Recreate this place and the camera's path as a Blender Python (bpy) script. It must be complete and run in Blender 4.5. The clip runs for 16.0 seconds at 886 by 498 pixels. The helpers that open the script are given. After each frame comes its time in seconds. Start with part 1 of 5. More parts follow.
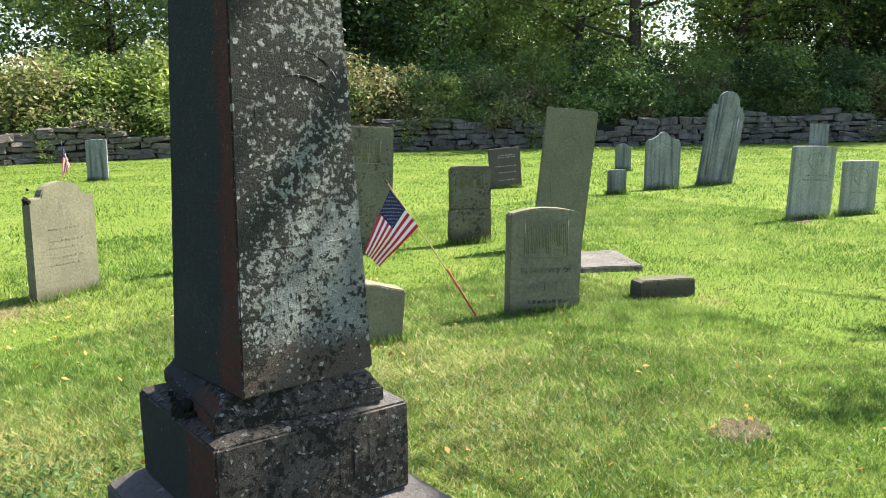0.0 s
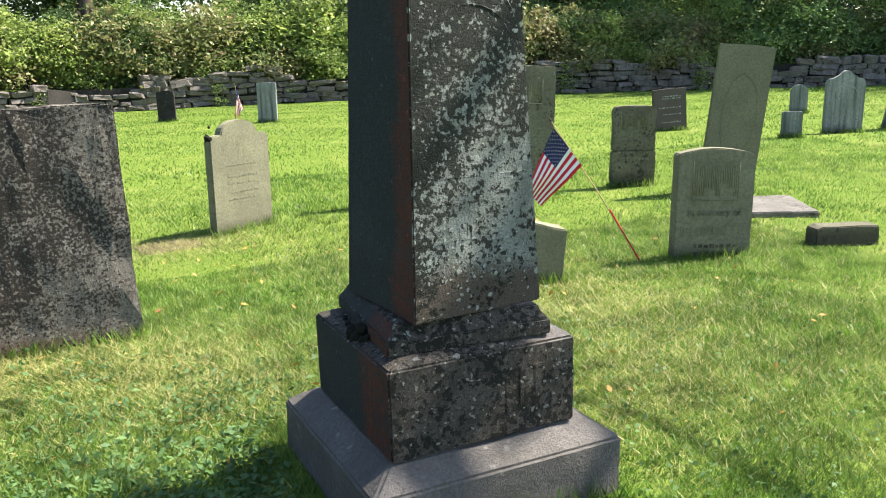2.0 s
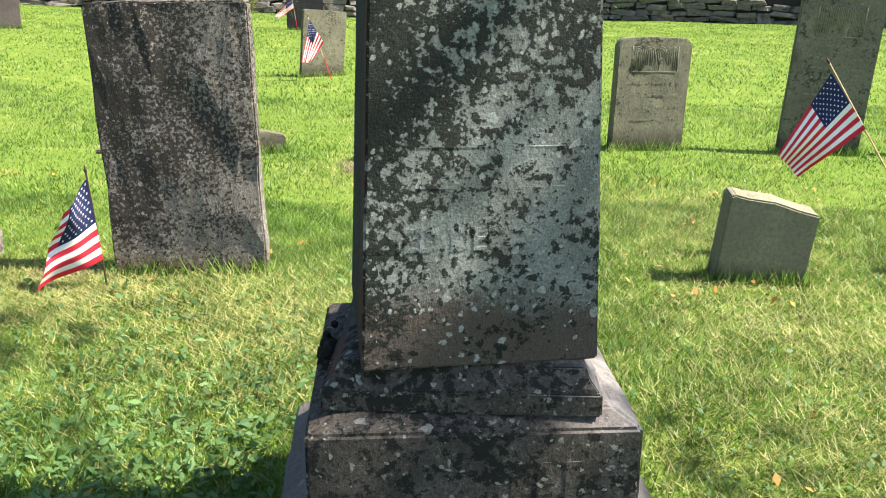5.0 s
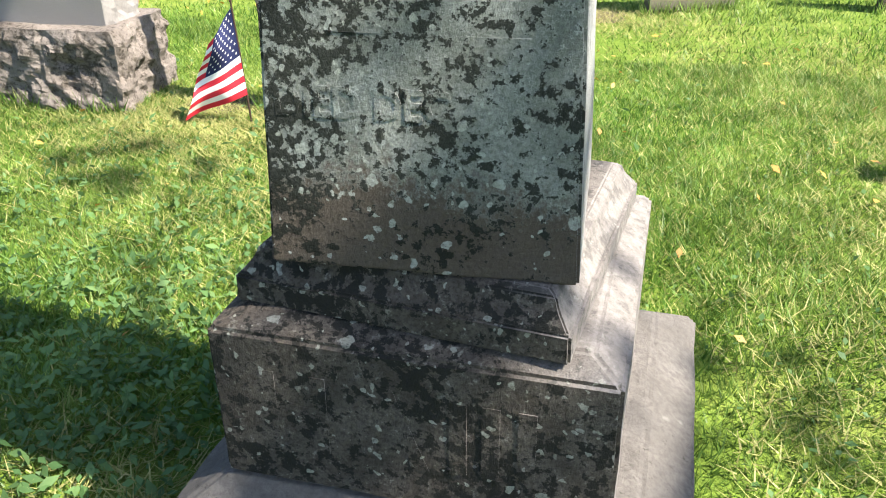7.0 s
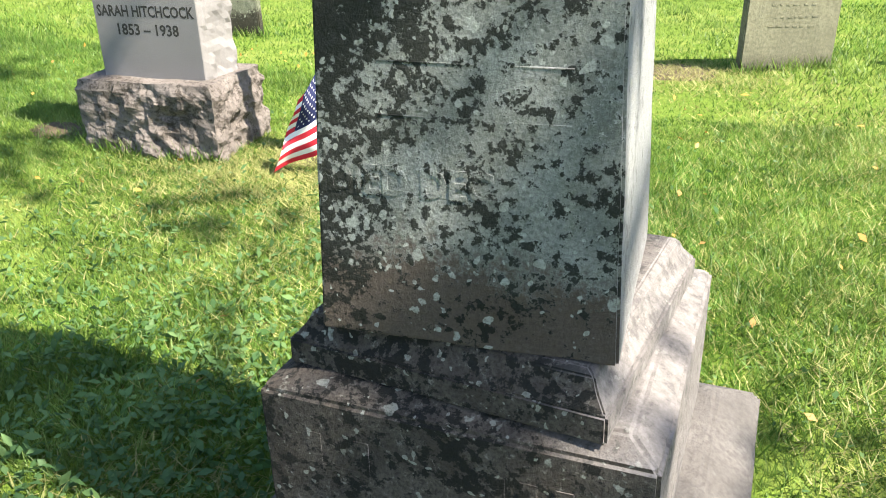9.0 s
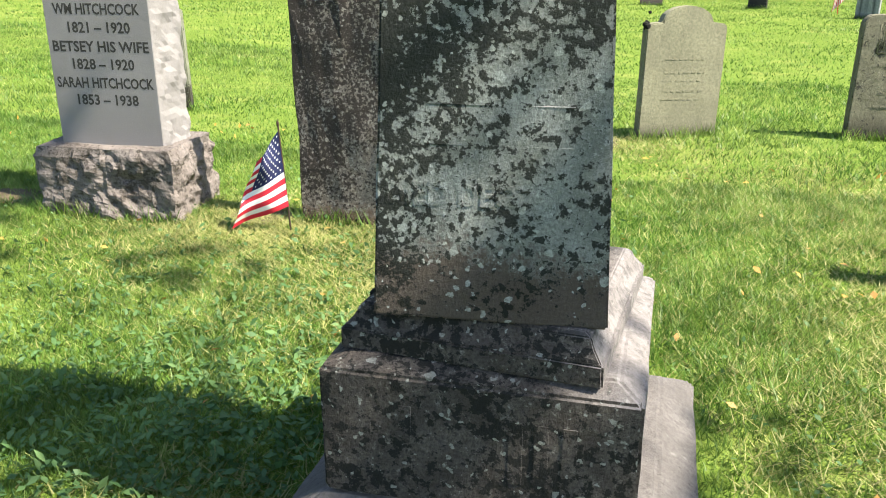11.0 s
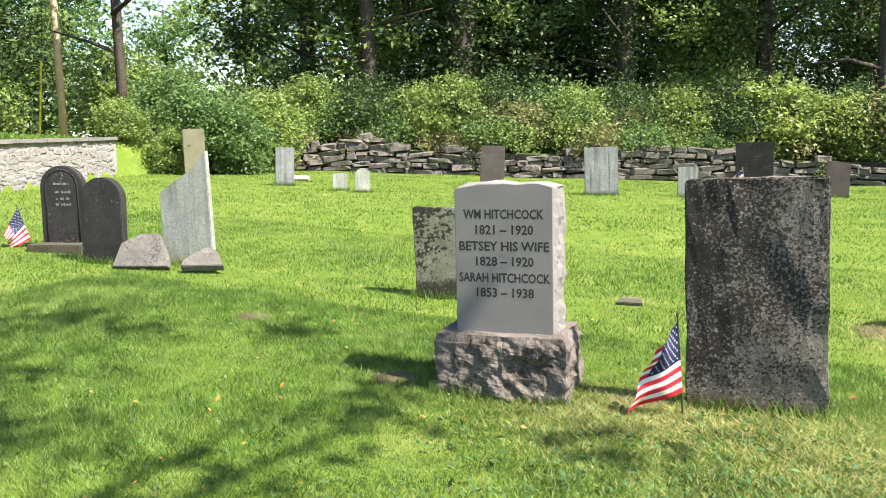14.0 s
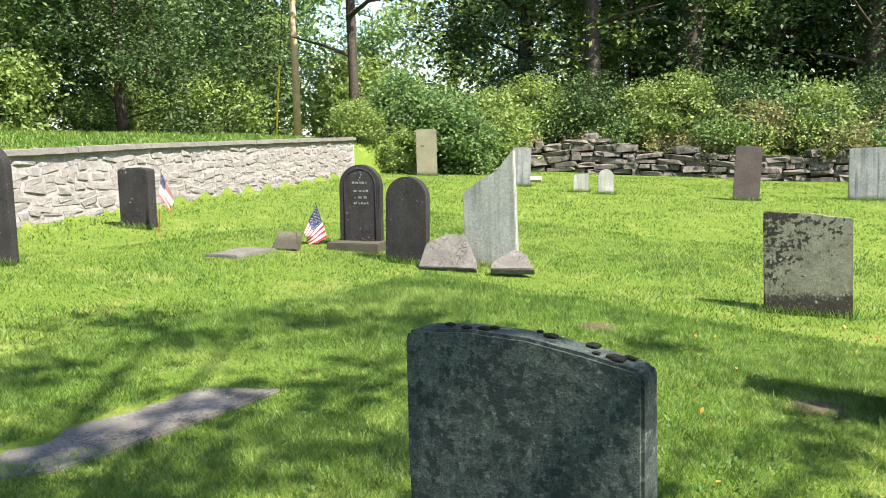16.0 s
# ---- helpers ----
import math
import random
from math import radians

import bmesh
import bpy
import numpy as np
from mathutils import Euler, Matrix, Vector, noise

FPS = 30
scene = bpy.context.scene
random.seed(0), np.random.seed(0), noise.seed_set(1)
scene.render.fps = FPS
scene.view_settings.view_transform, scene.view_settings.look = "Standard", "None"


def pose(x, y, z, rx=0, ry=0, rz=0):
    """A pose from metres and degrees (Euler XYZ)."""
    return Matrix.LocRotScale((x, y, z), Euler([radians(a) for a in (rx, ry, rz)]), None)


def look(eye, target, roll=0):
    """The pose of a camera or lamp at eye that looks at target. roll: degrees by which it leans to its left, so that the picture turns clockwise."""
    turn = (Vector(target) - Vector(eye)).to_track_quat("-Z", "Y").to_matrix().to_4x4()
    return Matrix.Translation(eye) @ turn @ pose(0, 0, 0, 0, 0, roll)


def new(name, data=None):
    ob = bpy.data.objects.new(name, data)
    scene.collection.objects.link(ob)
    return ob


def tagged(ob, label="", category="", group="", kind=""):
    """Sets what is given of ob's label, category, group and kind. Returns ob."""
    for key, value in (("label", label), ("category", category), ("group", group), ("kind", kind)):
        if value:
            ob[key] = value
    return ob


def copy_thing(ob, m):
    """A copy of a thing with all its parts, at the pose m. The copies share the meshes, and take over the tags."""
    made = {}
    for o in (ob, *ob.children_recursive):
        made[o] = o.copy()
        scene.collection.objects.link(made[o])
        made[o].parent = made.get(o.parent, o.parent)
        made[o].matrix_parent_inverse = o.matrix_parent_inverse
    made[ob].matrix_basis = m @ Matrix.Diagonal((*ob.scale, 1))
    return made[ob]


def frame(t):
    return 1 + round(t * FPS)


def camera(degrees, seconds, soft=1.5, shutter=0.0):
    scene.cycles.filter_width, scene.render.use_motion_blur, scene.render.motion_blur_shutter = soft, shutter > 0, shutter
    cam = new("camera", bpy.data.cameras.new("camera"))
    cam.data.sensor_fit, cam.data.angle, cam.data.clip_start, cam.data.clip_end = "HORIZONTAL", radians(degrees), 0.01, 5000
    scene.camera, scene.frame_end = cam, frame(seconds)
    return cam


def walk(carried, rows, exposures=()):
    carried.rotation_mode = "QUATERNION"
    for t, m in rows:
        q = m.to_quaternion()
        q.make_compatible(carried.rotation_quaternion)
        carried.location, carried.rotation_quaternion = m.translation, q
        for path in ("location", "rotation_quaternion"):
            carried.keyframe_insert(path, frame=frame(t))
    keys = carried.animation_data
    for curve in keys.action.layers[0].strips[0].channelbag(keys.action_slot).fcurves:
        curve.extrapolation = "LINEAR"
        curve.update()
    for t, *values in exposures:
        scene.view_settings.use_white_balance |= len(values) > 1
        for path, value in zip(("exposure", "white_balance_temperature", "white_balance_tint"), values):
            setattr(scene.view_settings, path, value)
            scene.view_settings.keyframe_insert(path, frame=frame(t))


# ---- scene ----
cam = camera(54.2, 16.0, 1.0)
METRES, EYE, TILT, LEAN, TURN = 6.1, 1.5, 0.0, 0.0, -31.0
ROWS = [
    (0.0, 0.0, 0.0, 0.0, -0.17, -9.93, 0.96),
    (0.5, -0.0034, 0.0003, -0.0024, 2.59, -10.78, 0.67),
    (1.0, -0.0067, -0.0005, -0.0046, 5.32, -11.77, 0.73),
    (1.5, -0.0097, -0.0006, -0.006, 8.18, -12.8, 1.11),
    (2.0, -0.0089, -0.0018, -0.0065, 10.02, -13.34, 1.73),
    (2.5, -0.0057, 0.0006, -0.0087, 11.86, -13.85, 1.61),
    (3.0, 0.0126, 0.0333, -0.0108, 15.65, -15.0, 1.17),
    (5.5, 0.0609, 0.2491, -0.0247, 35.63, -20.67, 0.08),
    (6.0, 0.0584, 0.2762, -0.0322, 37.9, -24.35, 1.03),
    (6.5, 0.062, 0.2979, -0.0393, 42.06, -27.32, 1.05),
    (7.0, 0.085, 0.3284, -0.0387, 51.25, -27.91, 0.49),
    (7.5, 0.091, 0.3401, -0.0343, 56.91, -27.1, 0.49),
    (8.0, 0.0922, 0.3394, -0.0324, 57.5, -26.06, 0.98),
    (8.5, 0.0928, 0.3395, -0.032, 57.16, -25.68, 1.29),
    (9.0, 0.0939, 0.3376, -0.0293, 57.62, -24.85, 1.37),
    (11.5, 0.1434, 0.2211, -0.022, 49.88, -17.89, -0.24),
    (12.0, 0.1505, 0.1742, -0.017, 51.86, -15.16, -0.68),
    (12.5, 0.1388, 0.1323, -0.009, 55.19, -10.9, -0.29),
    (13.0, 0.114, 0.0778, -0.0068, 55.74, -8.3, 1.42),
    (13.5, 0.0881, 0.0517, -0.0038, 56.51, -7.69, 1.03),
    (14.0, 0.0411, 0.0315, -0.0062, 59.01, -7.33, 1.42),
    (14.5, -0.0009, 0.0004, -0.0031, 62.01, -6.75, 1.15),
    (15.0, -0.0398, -0.0591, -0.0034, 63.64, -6.59, 1.54),
    (15.5, -0.0795, -0.0995, -0.0021, 66.68, -6.71, 1.6),
    (16.0, -0.1305, -0.1396, -0.0041, 70.96, -6.97, 1.42),
]
walk(cam, [(t, pose(0, 0, EYE, TILT, LEAN, TURN) @ pose(METRES * x, METRES * y, METRES * z, 90 + pitch, roll, yaw)) for t, x, y, z, yaw, pitch, roll in ROWS],
     exposures=[(0.0, 1.86), (3.0, 1.9), (5.5, 1.95), (7.0, 2.05), (9.0, 2.05), (11.5, 1.9), (13.0, 1.84), (15.0, 1.72), (16.0, 1.72)])

# ---- light ----
world = bpy.data.worlds.new("sky")
scene.world = world
world.use_nodes = True
SUN_EL, SUN_AZ = 52.0, 93.0          # azimuth: clockwise from +y
_sky = world.node_tree.nodes.new("ShaderNodeTexSky")
_sky.sky_type = "NISHITA"
_sky.sun_disc = False
_sky.sun_elevation, _sky.sun_rotation = radians(SUN_EL), radians(SUN_AZ)
_bg = world.node_tree.nodes["Background"]
_bg.inputs[1].default_value = 0.1
world.node_tree.links.new(_sky.outputs[0], _bg.inputs[0])
_sun = bpy.data.lights.new("sun", "SUN")
_sun.energy, _sun.angle, _sun.color = 5.0, radians(0.55), (1.0, 0.93, 0.8)
sun = new("sun", _sun)
_az, _el = radians(SUN_AZ), radians(SUN_EL)
sun.matrix_world = look(Vector((math.sin(_az) * math.cos(_el), math.cos(_az) * math.cos(_el), math.sin(_el))) * 60, (0, 0, 0))

rng = np.random.default_rng(7)


# ---- materials ----
def nodes_of(name):
    m = bpy.data.materials.new(name)
    m.use_nodes = True
    nt = m.node_tree
    b = nt.nodes["Principled BSDF"]
    b.inputs["Roughness"].default_value = 0.85
    b.inputs["Specular IOR Level"].default_value = 0.15
    return m, nt, b


def N(nt, kind, **kw):
    n = nt.nodes.new(kind)
    for k, v in kw.items():
        n.inputs[k.replace("_", " ")].default_value = v
    return n


def ramp(nt, src, stops):
    r = nt.nodes.new("ShaderNodeValToRGB")
    while len(r.color_ramp.elements) < len(stops):
        r.color_ramp.elements.new(0.5)
    for e, (p, c) in zip(r.color_ramp.elements, stops):
        e.position = p
        e.color = (c, c, c, 1) if isinstance(c, (int, float)) else (*c, 1)
    nt.links.new(src, r.inputs[0])
    return r.outputs[0]


def mix(nt, fac, a, b, mode="MIX"):
    n = nt.nodes.new("ShaderNodeMix")
    n.data_type, n.blend_type = "RGBA", mode
    for sock, v in ((n.inputs[0], fac), (n.inputs[6], a), (n.inputs[7], b)):
        if isinstance(v, bpy.types.NodeSocket):
            nt.links.new(v, sock)
        else:
            sock.default_value = v if isinstance(v, (int, float)) else (*v, 1)
    return n.outputs[2]


def math_node(nt, op, a, b):
    n = nt.nodes.new("ShaderNodeMath")
    n.operation = op
    for sock, v in ((n.inputs[0], a), (n.inputs[1], b)):
        if isinstance(v, bpy.types.NodeSocket):
            nt.links.new(v, sock)
        else:
            sock.default_value = v
    return n.outputs[0]


def coords(nt, scale=1.0, spread=8.0):
    """Object coordinates, shifted from thing to thing."""
    tc = nt.nodes.new("ShaderNodeTexCoord")
    oi = nt.nodes.new("ShaderNodeObjectInfo")
    sh = math_node(nt, "MULTIPLY", oi.outputs["Random"], spread)
    va = nt.nodes.new("ShaderNodeVectorMath")
    va.operation = "ADD"
    nt.links.new(tc.outputs["Object"], va.inputs[0])
    nt.links.new(sh, va.inputs[1])
    return va.outputs[0], tc


def noise_of(nt, vec, scale, detail=6.0, rough=0.6):
    n = N(nt, "ShaderNodeTexNoise", Scale=scale, Detail=detail, Roughness=rough)
    nt.links.new(vec, n.inputs["Vector"])
    return n.outputs[0]


def bump(nt, b, height, strength, dist):
    n = N(nt, "ShaderNodeBump", Strength=strength, Distance=dist)
    nt.links.new(height, n.inputs["Height"])
    nt.links.new(n.outputs[0], b.inputs["Normal"])


def stone_mat(name, base, second, dark, dark_at=0.58, lichen=(0.5, 0.5, 0.45), lichen_at=0.7, foot=None, foot_h=0.15, grain=60.0, rough_bump=0.5, streak=0.0, blot_scale=34.0, side=None, creep=0.0):
    """Weathered stone: two-tone body, dark growth in blotches, pale lichen spots, a stained foot."""
    m, nt, b = nodes_of(name)
    v, tc = coords(nt)
    big = noise_of(nt, v, 3.5, 5)
    fine = noise_of(nt, v, grain, 4, 0.7)
    col = mix(nt, ramp(nt, big, [(0.35, 0.0), (0.65, 1.0)]), base, second)
    col = mix(nt, ramp(nt, fine, [(0.38, 0.0), (0.68, 0.85)]), col, tuple(c * 0.5 for c in base))
    blot = noise_of(nt, v, blot_scale, 10, 0.8)
    blot2 = noise_of(nt, v, 3.2, 3)
    both = math_node(nt, "ADD", math_node(nt, "MULTIPLY", blot, 0.72), math_node(nt, "MULTIPLY", blot2, 0.28))
    if creep:
        sc = nt.nodes.new("ShaderNodeSeparateXYZ")
        nt.links.new(tc.outputs["Object"], sc.inputs[0])
        up = math_node(nt, "MULTIPLY", math_node(nt, "SUBTRACT", sc.outputs[2], 0.35), creep)
        both = math_node(nt, "ADD", both, math_node(nt, "SUBTRACT", up, math_node(nt, "MULTIPLY", sc.outputs[0], creep * 1.6)))
    dk = ramp(nt, both, [(dark_at - 0.017, 0.0), (dark_at + 0.017, 0.93)])
    col = mix(nt, dk, col, dark)
    vor = N(nt, "ShaderNodeTexVoronoi", Scale=22.0)
    warp = nt.nodes.new("ShaderNodeVectorMath")
    warp.operation = "MULTIPLY_ADD"
    nz = N(nt, "ShaderNodeTexNoise", Scale=30.0, Detail=3.0)
    nt.links.new(v, nz.inputs["Vector"])
    nt.links.new(nz.outputs["Color"], warp.inputs[0])
    warp.inputs[1].default_value = (0.04, 0.04, 0.04)
    nt.links.new(v, warp.inputs[2])
    nt.links.new(warp.outputs[0], vor.inputs["Vector"])
    sp = ramp(nt, vor.outputs["Distance"], [(0.18, 1.0), (0.32, 0.0)])
    where = ramp(nt, noise_of(nt, v, 5.0, 3), [(lichen_at - 0.12, 0.0), (lichen_at, 0.85)])
    col = mix(nt, math_node(nt, "MULTIPLY", sp, where), col, lichen)
    if streak:
        mp = nt.nodes.new("ShaderNodeMapping")
        mp.inputs["Scale"].default_value = (14, 14, 0.7)
        nt.links.new(v, mp.inputs["Vector"])
        st = noise_of(nt, mp.outputs[0], 1.0, 4)
        col = mix(nt, math_node(nt, "MULTIPLY", ramp(nt, st, [(0.45, 0.0), (0.7, 1.0)]), streak), col, dark)
    if foot:
        sep = nt.nodes.new("ShaderNodeSeparateXYZ")
        nt.links.new(tc.outputs["Object"], sep.inputs[0])
        z = math_node(nt, "ADD", sep.outputs[2], math_node(nt, "MULTIPLY", big, 0.12))
        fr = ramp(nt, z, [(max(foot_h - 0.02, 0.0), 1.0), (foot_h + 0.1, 0.0)])
        col = mix(nt, math_node(nt, "MULTIPLY", fr, 0.8), col, foot)
    if side:
        # a dark tone for shade is painted on the left face, rusty in front
        sn = nt.nodes.new("ShaderNodeSeparateXYZ")
        nt.links.new(tc.outputs["Normal"], sn.inputs[0])
        left = ramp(nt, math_node(nt, "MULTIPLY", sn.outputs[0], -1.0), [(0.6, 0.0), (0.8, 1.0)])
        so = nt.nodes.new("ShaderNodeSeparateXYZ")
        nt.links.new(tc.outputs["Object"], so.inputs[0])
        rust = ramp(nt, math_node(nt, "ADD", so.outputs[1], math_node(nt, "MULTIPLY", big, 0.3)), [(0.0, 1.0), (0.06, 0.0)])
        shade_rust = mix(nt, math_node(nt, "MULTIPLY", rust, ramp(nt, blot, [(0.4, 0.2), (0.6, 0.9)])), dark, side)
        keep = ramp(nt, math_node(nt, "MULTIPLY", sp, 1.0), [(0.3, 0.95), (0.9, 0.55)])
        col = mix(nt, math_node(nt, "MULTIPLY", left, keep), col, shade_rust)
    nt.links.new(col, b.inputs["Base Color"])
    hgt = math_node(nt, "ADD", fine, math_node(nt, "MULTIPLY", blot, 1.5))
    bump(nt, b, hgt, rough_bump, 0.006)
    return m


def lichened(name, base, second, pale, pale_at, dark, dark_at, creep, spot, spot_share, foot=None, foot_h=0.16, side=None, sun_tone=None, blot_scale=27.0):
    """Old marble: grainy body, powdery pale crust, crisp black growth that thickens to one side and upwards, round lichens, a bare brown foot."""
    m, nt, b = nodes_of(name)
    tc = nt.nodes.new("ShaderNodeTexCoord")
    v = tc.outputs["Object"]
    pos = nt.nodes.new("ShaderNodeSeparateXYZ")
    nt.links.new(v, pos.inputs[0])
    broad, grain = noise_of(nt, v, 4.0, 4), noise_of(nt, v, 150.0, 3, 0.75)
    col = mix(nt, ramp(nt, noise_of(nt, v, 11.0, 6, 0.65), [(0.38, 0.0), (0.62, 1.0)]), base, second)
    crust = noise_of(nt, v, 44.0, 8, 0.74)
    col = mix(nt, ramp(nt, crust, [(pale_at - 0.03, 0.0), (pale_at + 0.05, 0.9)]), col, pale)
    col = mix(nt, ramp(nt, grain, [(0.36, 0.65), (0.56, 0.0)]), col, tuple(c * 0.35 for c in base))
    if foot:
        z = math_node(nt, "ADD", pos.outputs[2], math_node(nt, "MULTIPLY", math_node(nt, "SUBTRACT", crust, 0.5), 0.35))
        z = math_node(nt, "ADD", z, math_node(nt, "MULTIPLY", math_node(nt, "SUBTRACT", broad, 0.5), 0.22))
        col = mix(nt, ramp(nt, z, [(max(foot_h - 0.035, 0.001), 0.92), (foot_h + 0.035, 0.0)]), col, mix(nt, grain, foot, tuple(c * 1.7 for c in foot)))
    blot = noise_of(nt, v, blot_scale, 8, 0.7)
    both = math_node(nt, "ADD", math_node(nt, "MULTIPLY", blot, 0.68), math_node(nt, "MULTIPLY", noise_of(nt, v, 3.6, 3), 0.32))
    slant = math_node(nt, "SUBTRACT", math_node(nt, "MULTIPLY", math_node(nt, "MINIMUM", math_node(nt, "SUBTRACT", pos.outputs[2], 0.3), 0.45), creep), math_node(nt, "MULTIPLY", pos.outputs[0], creep * 1.1))
    both = math_node(nt, "ADD", both, slant)
    col = mix(nt, ramp(nt, both, [(dark_at - 0.01, 0.0), (dark_at + 0.012, 0.95)]), col, mix(nt, grain, dark, tuple(c * 2.2 for c in dark)))
    warp = nt.nodes.new("ShaderNodeVectorMath")
    warp.operation = "MULTIPLY_ADD"
    nz = N(nt, "ShaderNodeTexNoise", Scale=45.0, Detail=3.0)
    nt.links.new(v, nz.inputs["Vector"])
    nt.links.new(nz.outputs["Color"], warp.inputs[0])
    warp.inputs[1].default_value = (0.03, 0.03, 0.03)
    nt.links.new(v, warp.inputs[2])
    for sc, thr in ((36.0, 0.28), (75.0, 0.34)):
        vor = N(nt, "ShaderNodeTexVoronoi", Scale=sc)
        nt.links.new(warp.outputs[0], vor.inputs["Vector"])
        pick = nt.nodes.new("ShaderNodeSeparateXYZ")
        nt.links.new(vor.outputs["Color"], pick.inputs[0])
        # only some of the cells carry a lichen, each of its own size
        chosen = ramp(nt, pick.outputs[0], [(1.0 - spot_share - 0.01, 0.0), (1.0 - spot_share + 0.01, 1.0)])
        size = math_node(nt, "MULTIPLY", pick.outputs[1], thr)
        inside = ramp(nt, math_node(nt, "SUBTRACT", math_node(nt, "ADD", size, 0.14), vor.outputs["Distance"]), [(0.0, 0.0), (0.05, 0.85)])
        col = mix(nt, math_node(nt, "MULTIPLY", math_node(nt, "MULTIPLY", inside, chosen), ramp(nt, grain, [(0.3, 0.35), (0.55, 1.0)])), col, spot)
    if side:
        # shade is painted into the left face, along with its rust and pale flecks
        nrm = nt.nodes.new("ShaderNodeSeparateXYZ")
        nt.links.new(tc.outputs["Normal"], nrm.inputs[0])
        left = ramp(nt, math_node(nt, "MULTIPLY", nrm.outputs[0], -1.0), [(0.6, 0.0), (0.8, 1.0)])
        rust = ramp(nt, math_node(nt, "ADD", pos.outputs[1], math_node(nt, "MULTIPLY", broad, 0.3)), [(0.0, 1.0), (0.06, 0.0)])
        shade_rust = mix(nt, math_node(nt, "MULTIPLY", rust, ramp(nt, blot, [(0.4, 0.15), (0.6, 0.9)])), mix(nt, grain, dark, (0.06, 0.068, 0.075)), side)
        shade_rust = mix(nt, ramp(nt, crust, [(0.63, 0.0), (0.68, 0.8)]), shade_rust, (0.22, 0.24, 0.25))
        col = mix(nt, math_node(nt, "MULTIPLY", left, 0.94), col, shade_rust)
    if sun_tone:
        # sunlight put into the colour: +x faces, and tops towards +x, turn paler
        face_nrm = nt.nodes.new("ShaderNodeSeparateXYZ")
        nt.links.new(tc.outputs["Normal"], face_nrm.inputs[0])
        sun_mask = ramp(nt, math_node(nt, "ADD", math_node(nt, "MAXIMUM", face_nrm.outputs[0], 0.0), math_node(nt, "MULTIPLY", math_node(nt, "MAXIMUM", face_nrm.outputs[2], 0.0), math_node(nt, "ADD", math_node(nt, "MULTIPLY", pos.outputs[0], 1.6), 0.42))), [(0.62, 0.0), (0.9, 0.9)])
        col = mix(nt, math_node(nt, "MULTIPLY", sun_mask, ramp(nt, blot, [(0.36, 1.0), (0.66, 0.45)])), col, mix(nt, crust, tuple(c * 0.6 for c in sun_tone), tuple(min(0.7, c * 1.4) for c in sun_tone)))
    nt.links.new(col, b.inputs["Base Color"])
    hgt = math_node(nt, "ADD", math_node(nt, "MULTIPLY", grain, 0.6), math_node(nt, "ADD", crust, math_node(nt, "MULTIPLY", blot, 1.2)))
    bump(nt, b, hgt, 0.9, 0.006)
    return m


M = {}
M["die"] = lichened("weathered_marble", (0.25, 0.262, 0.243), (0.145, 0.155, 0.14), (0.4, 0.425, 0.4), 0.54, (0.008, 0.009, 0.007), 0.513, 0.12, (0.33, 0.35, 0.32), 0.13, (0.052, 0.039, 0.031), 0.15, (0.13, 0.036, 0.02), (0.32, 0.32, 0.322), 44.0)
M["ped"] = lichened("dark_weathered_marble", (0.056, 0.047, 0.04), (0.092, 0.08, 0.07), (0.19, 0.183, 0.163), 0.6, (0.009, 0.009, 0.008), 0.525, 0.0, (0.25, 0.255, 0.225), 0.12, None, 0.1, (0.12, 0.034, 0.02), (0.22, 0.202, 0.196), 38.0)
M["plinth"] = stone_mat("rough_granite", (0.17, 0.155, 0.147), (0.11, 0.1, 0.093), (0.055, 0.052, 0.046), 0.6, (0.34, 0.325, 0.31), 0.72, None, 0.1, 70, 1.0)
M["granite"] = stone_mat("grey_granite", (0.25, 0.235, 0.228), (0.21, 0.198, 0.19), (0.14, 0.13, 0.125), 0.68, (0.45, 0.43, 0.4), 0.8, None, 0.1, 180, 0.25)
M["rockface"] = stone_mat("rock_faced_granite", (0.22, 0.19, 0.172), (0.13, 0.11, 0.098), (0.05, 0.042, 0.035), 0.53, (0.45, 0.42, 0.4), 0.75, None, 0.1, 60, 1.0)
M["slab"] = lichened("lichened_brown_sandstone", (0.21, 0.185, 0.158), (0.12, 0.104, 0.09), (0.32, 0.295, 0.262), 0.55, (0.018, 0.015, 0.013), 0.515, 0.07, (0.28, 0.26, 0.23), 0.08, (0.085, 0.056, 0.04), 0.1, None, None, 62.0)
M["sand"] = stone_mat("olive_grey_sandstone", (0.225, 0.215, 0.145), (0.17, 0.162, 0.112), (0.05, 0.05, 0.04), 0.66, (0.3, 0.31, 0.26), 0.78, (0.05, 0.046, 0.035), 0.1, 50, 0.4)
M["sand_dark"] = stone_mat("dark_lichened_sandstone", (0.2, 0.188, 0.13), (0.125, 0.115, 0.083), (0.035, 0.033, 0.027), 0.55, (0.3, 0.3, 0.26), 0.72, (0.045, 0.04, 0.03), 0.16, 45, 0.7)
M["red"] = stone_mat("reddish_brown_sandstone", (0.125, 0.1, 0.094), (0.09, 0.074, 0.07), (0.06, 0.05, 0.045), 0.62, (0.25, 0.22, 0.2), 0.8, None, 0.1, 40, 0.4)
M["white"] = stone_mat("streaked_white_marble", (0.4, 0.41, 0.37), (0.29, 0.3, 0.265), (0.08, 0.085, 0.075), 0.64, (0.5, 0.5, 0.46), 0.8, (0.3, 0.21, 0.15), 0.06, 40, 0.3, 0.55)
M["greywhite"] = stone_mat("grey_streaked_marble", (0.3, 0.31, 0.31), (0.2, 0.21, 0.21), (0.03, 0.034, 0.034), 0.6, (0.4, 0.42, 0.4), 0.75, (0.05, 0.05, 0.045), 0.1, 40, 0.4, 0.8)
